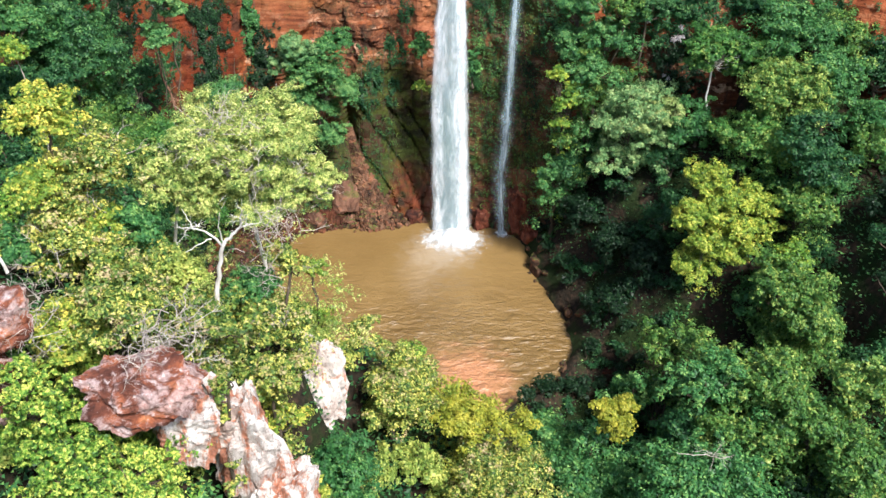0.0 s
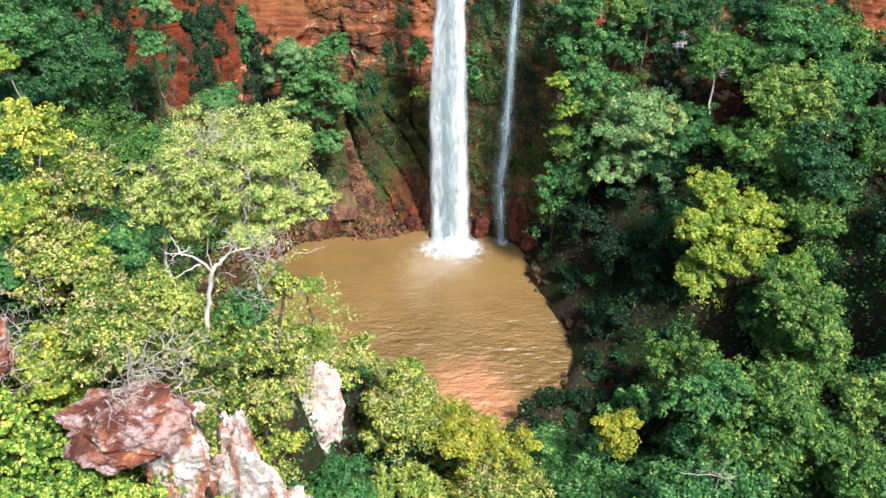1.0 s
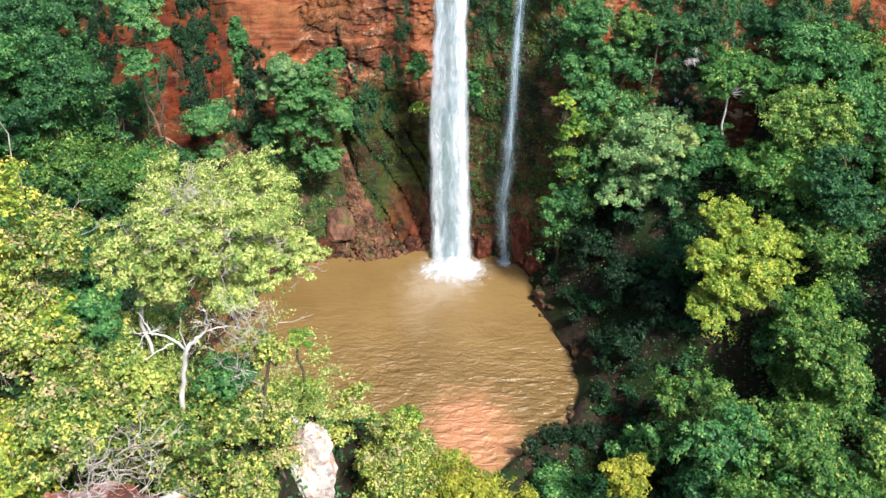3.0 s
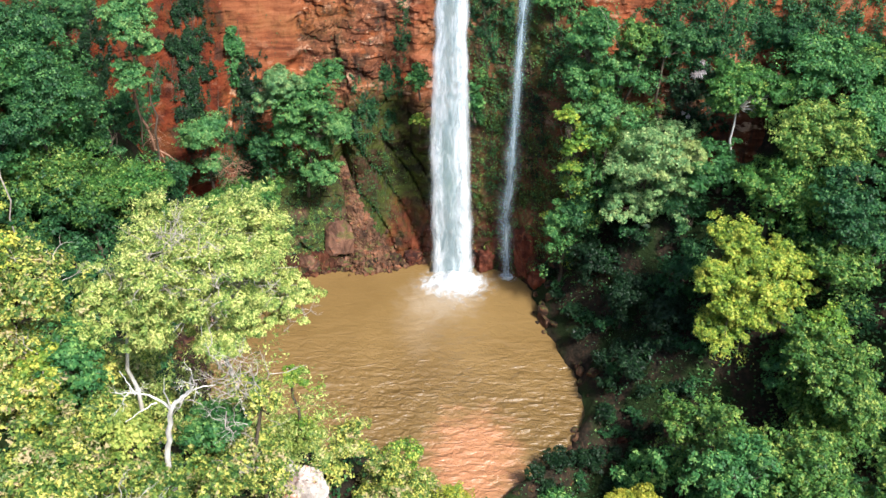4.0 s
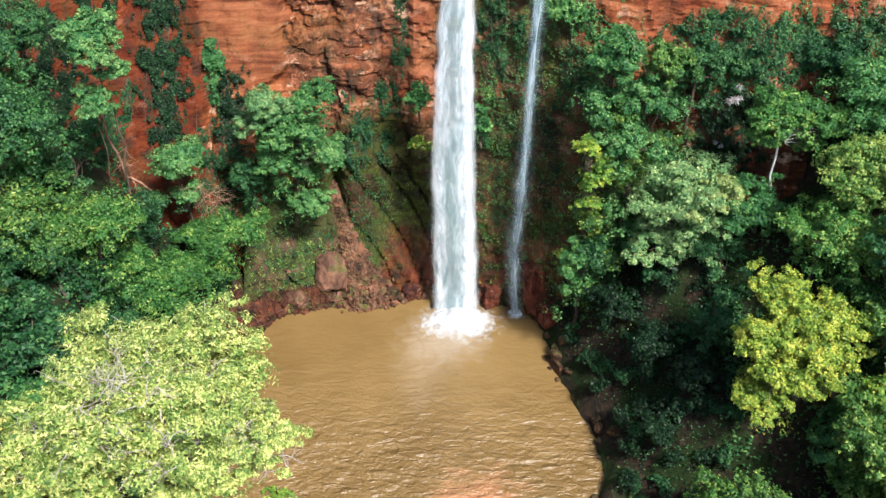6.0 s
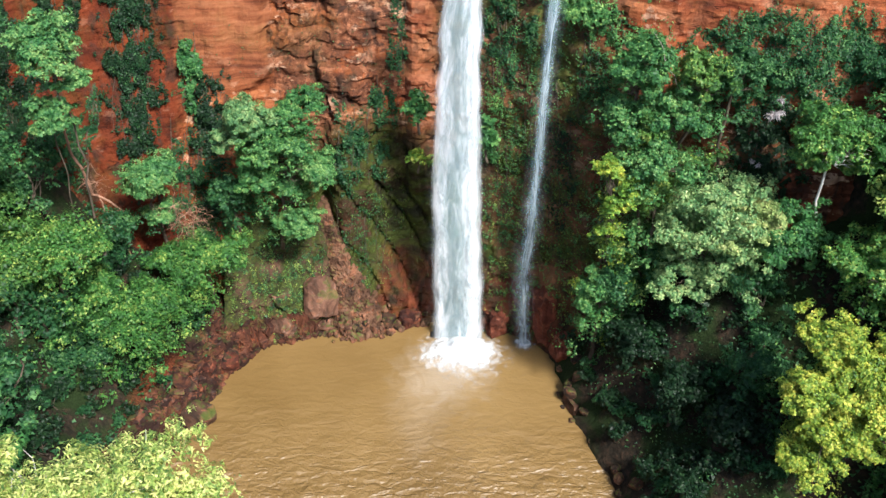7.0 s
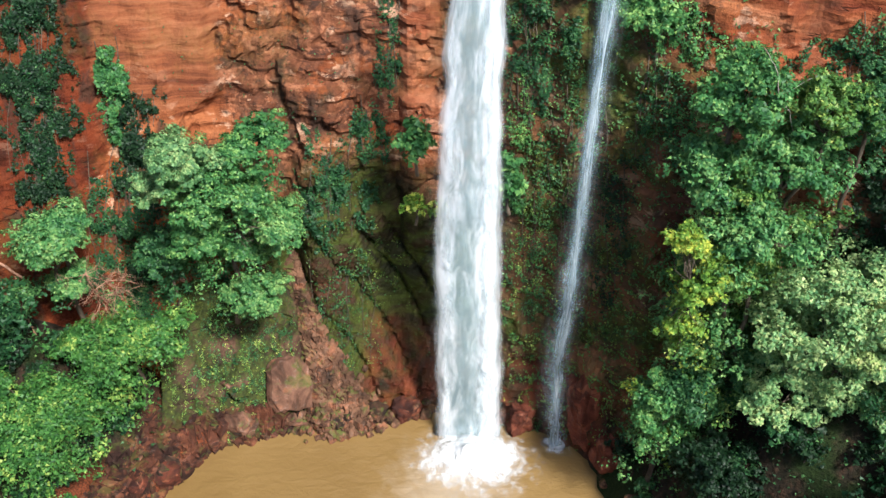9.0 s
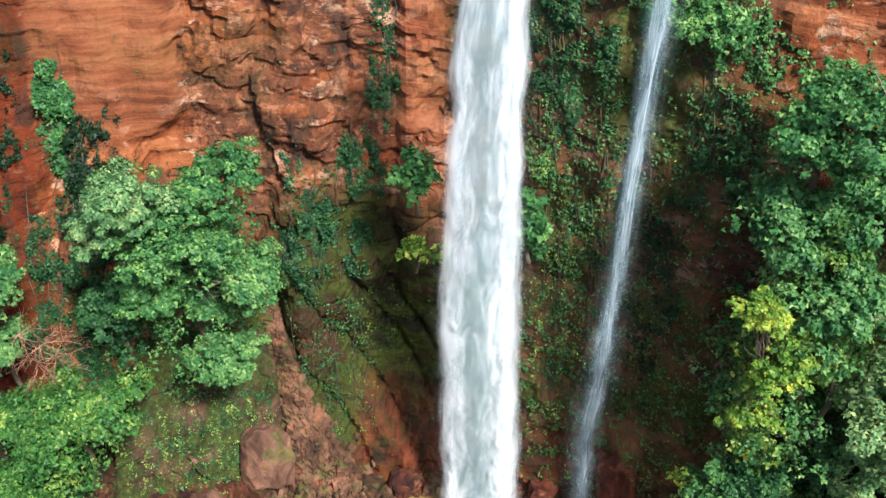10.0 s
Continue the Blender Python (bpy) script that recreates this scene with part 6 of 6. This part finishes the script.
def face_plants(name, label, leaf, count, x, z, rx, rz, size, seed, gaps, face=face_at):
    """Ferns and moss tufts rooted all over a stretch of wet rock."""
    rng = np.random.RandomState(seed)
    cx, cz, dense = on_cliff(rng, count, x, z, rx, rz, seed, gaps, 0.10)
    p = np.stack([cx, face(cx, cz) - 0.02 - 0.16 * rng.rand(len(cx)) * dense, cz], 1)
    v, f = leaves(p, np.tile([0.0, -0.6, 0.5], (len(cx), 1)), size, rng, slim=0.55)
    return tagged(new(name, mesh_of(name, v, f, LEAF[leaf], smooth=False)), label, "ferns", kind="stuff")


face_plants("ferns", "small dark ferns and moss on the wet rock between the falls", "green", 26000, 4.3, 11.5, 4.3, 12.5, 0.10, 701, 0.12)
face_plants("ferns", "bright fern tufts on the wet rock between the falls", "lime", 5000, 4.0, 11.0, 4.0, 12.0, 0.09, 703, -0.30)
face_plants("ferns", "scattered small plants on ledges of the red cliff", "dark", 7000, -7.0, 10.0, 7.0, 11.0, 0.09, 705, -0.30)
face_plants("ferns", "moss cushions and ferns low on the wet rock of the falls", "tips", 15000, 3.6, 5.0, 3.4, 6.0, 0.085, 713, 0.05)
face_plants("pale_tufts", "scattered bleached tufts and flecks of lichen on the dark wall", "pale", 420, 12.6, 15.0, 2.2, 3.2, 0.085, 711, -0.35)
face_plants("ferns", "bright moss and tiny ferns over the slope of rock", "tips", 9000, -9.9, 2.0, 2.6, 2.4, 0.07, 709, 0.05, slope_at)
face_plants("ferns", "dark moss and seedlings over the slope of rock", "dark", 7000, -9.6, 3.2, 2.4, 1.9, 0.08, 715, 0.12, slope_at)
face_plants("ferns", "moss and small ferns in the damp hollow", "tips", 4200, -5.2, 4.8, 2.2, 3.6, 0.06, 707, -0.05)


# ---- undergrowth and filling trees ----
def thicket(kind, seed, count, size, tall=1.0):
    """Shared meshes of one bushy plant, about one metre in radius, standing on its origin."""
    rng = np.random.RandomState(seed)
    p, nrm, c, big = clump_points(rng, 1.0, 1.0, 0.85 * tall, 30, count, -0.6, 0.31)
    v, f = leaves(p + [0, 0, 0.8 * tall + 0.25], nrm, size * big, rng)
    crown = mesh_of("crown", v, f, LEAF[kind], smooth=False)
    wood = [limb(rng, (0, 0, -0.6), (0, 0, 0.5 * tall), 0.06, 0.045)]
    for q in c[:7]:
        wood.append(limb(rng, (0, 0, 0.45 * tall), q + [0, 0, 0.8 * tall + 0.25], 0.035, 0.012))
    v, f = joined(wood)
    return crown, mesh_of("trunk", v, f, BARK)


def fill(name, label, group, category, x0, x1, y0, y1, step, kinds, radius, leaf, count, tall, clear, seed, avoid=()):
    rng = random.Random(seed)
    sets = {k: [thicket(k, seed + 7 * n + i, count, leaf, tall) for i in range(3)] for n, k in enumerate(sorted(set(kinds)))}
    x = x0
    while x < x1:
        y = y0
        while y < y1:
            px, py = x + rng.uniform(-0.5, 0.5) * step, y + rng.uniform(-0.5, 0.5) * step
            s, kind, turn, lean = rng.uniform(*radius), rng.choice(kinds), rng.uniform(0, 360), rng.uniform(-8, 8)
            pick = rng.choice((0, 1, 2))
            y += step
            wide = clear + (2.4 if px > 4 and py > -15 else 0.0)
            if float(bank_away(px, py)) < wide or abs(px) > 32 + 0.38 * py or py > float(cliff_base(px)) + 0.5:
                continue
            if any((px - ax) ** 2 + (py - ay) ** 2 < ar * ar for ax, ay, ar in avoid):
                continue
            z = float(floor_at(px, py))
            top = empty(name, pose(px, py, z - 0.1, lean, lean * 0.5, turn) @ Matrix.Diagonal((s, s, s * rng.uniform(0.8, 1.15), 1)))
            tagged(top, label, category, group)
            crown, trunk = sets[kind][pick]
            part("crown", crown, top)
            part("trunk", trunk, top)
        x += step


STAND = ((15.1, -4.8, 2.6), (15.5, -11.0, 2.4), (13.6, -15.2, 2.4))
BARE = ((-7.9, -38.2, 1.5), (-5.6, -35.8, 1.4), (-4.75, -29.4, 0.9), (-11.2, -37.0, 0.9), (-4.7, -36.2, 1.0), (-11.8, -39.6, 2.2))
fill("bush", "yellow-green scrub bush on the ridge", "scrub on the ridge", "bush", -18.5, 3.5, -41.5, -20.5, 1.85, ("scrub", "olive", "scrub", "lime", "tips", "flower", "scrub", "olive"), (0.75, 1.3), 0.092, 3200, 0.85, 2.5, 301, BARE)
fill("tree", "green forest tree crowded on the slope", "trees of the slope", "tree", 8.5, 31, -36, 2, 2.6, ("green", "dark", "dark", "tips", "dark", "shade"), (1.0, 1.9), 0.088, 2750, 1.15, 3.4, 401, STAND)
fill("tree", "dark green forest tree behind the bank", "trees behind the bank", "tree", -36, -14.5, -18, 3, 2.4, ("green", "dark", "dark", "green", "tips"), (1.4, 2.1), 0.092, 2400, 1.15, 4.6, 501)

# near-black leaves carry the bank's shade in their colour
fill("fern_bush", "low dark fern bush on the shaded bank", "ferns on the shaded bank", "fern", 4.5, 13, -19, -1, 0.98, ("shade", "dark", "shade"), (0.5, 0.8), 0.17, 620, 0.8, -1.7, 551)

# mostly the same near-black leaves, shade painted in, behind the bank
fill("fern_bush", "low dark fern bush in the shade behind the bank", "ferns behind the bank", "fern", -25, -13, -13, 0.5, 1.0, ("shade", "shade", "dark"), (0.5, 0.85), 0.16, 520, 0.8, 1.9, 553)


def undergrowth(name, label, leaf, count, size, lift, seed, x0, x1, y0, y1, least):
    """Low plants over the forest floor."""
    rng = np.random.RandomState(seed)
    x, y = rng.uniform(x0, x1, count), rng.uniform(y0, y1, count)
    d = wave(x, y, seed, 0.9)
    keep = (bank_away(x, y) > least) & (rng.rand(count) < np.clip(0.55 + 0.5 * d, 0.1, 1) * np.where((x > 3) & (y > -18) & (bank_away(x, y) < 5.5), 0.95 if leaf == "dark" else 0.30, np.where((x < -9) & (y > -14) & (bank_away(x, y) < 5), 0.16, 1.0))) & (y < cliff_base(x) + 1.0)
    x, y, d = x[keep], y[keep], d[keep]
    z = floor_at(x, y) + rng.uniform(0.02, 1.0, len(x)) * (lift + lift * np.clip(d, 0, 1))
    v, f = leaves(np.stack([x, y, z], 1), np.tile([0, -0.1, 1.0], (len(x), 1)), np.where((x > 3) & (bank_away(x, y) < 5.5), 0.55, 1.0) * size, rng)
    return tagged(new(name, mesh_of(name, v, f, LEAF[leaf], smooth=False)), label, "undergrowth", kind="stuff")


undergrowth("undergrowth", "dense low green plants covering the forest floor", "dark", 110000, 0.19, 0.5, 601, -30, 30, -44, 4, 0.7)
undergrowth("undergrowth", "scattered brighter green seedlings on the forest floor", "green", 60000, 0.17, 0.6, 607, -30, 30, -44, 4, 0.9)


def far_woods():
    """The woods that go on all round, beyond the nearer trees: rounded crowns of coarse leaves."""
    rng = np.random.RandomState(911)
    n, per = 1500, 44
    x, y = rng.uniform(-80, 80, n), rng.uniform(-100, 65, n)
    near = (np.abs(x) < 31 + 0.38 * np.clip(y, -40, 0)) & (y > -42.5) & (y < 21)
    x, y = x[~near], y[~near]
    cx, cy = np.clip(x, -45, 45), np.clip(y, -75, 45)
    climb = (cy - cliff_base(cx) - 1.6) / np.maximum(cliff_lean(cx), 0.3)
    g = np.where(climb > 0, np.minimum(climb, 23.0), floor_at(cx, cy))
    r = rng.uniform(1.6, 3.4, len(x))
    k = np.repeat(np.arange(len(x)), per)
    q = rng.normal(0, 1, (len(k), 3))
    q[:, 2] = np.abs(q[:, 2]) * 0.9
    q /= np.linalg.norm(q, axis=1, keepdims=True)
    p = np.stack([x, y, g + 1.2], 1)[k] + q * (r[k] * rng.uniform(0.8, 1.1, len(k)))[:, None] * [1, 1, 0.85]
    v, f = leaves(p, q + [0, 0, 0.5], 0.62, rng, slim=0.9)
    return tagged(new("far_woods", mesh_of("far_woods", v, f, LEAF["dark"], smooth=False)), "dense green woods stretching away round the gorge", "woods", kind="stuff")


far_woods()
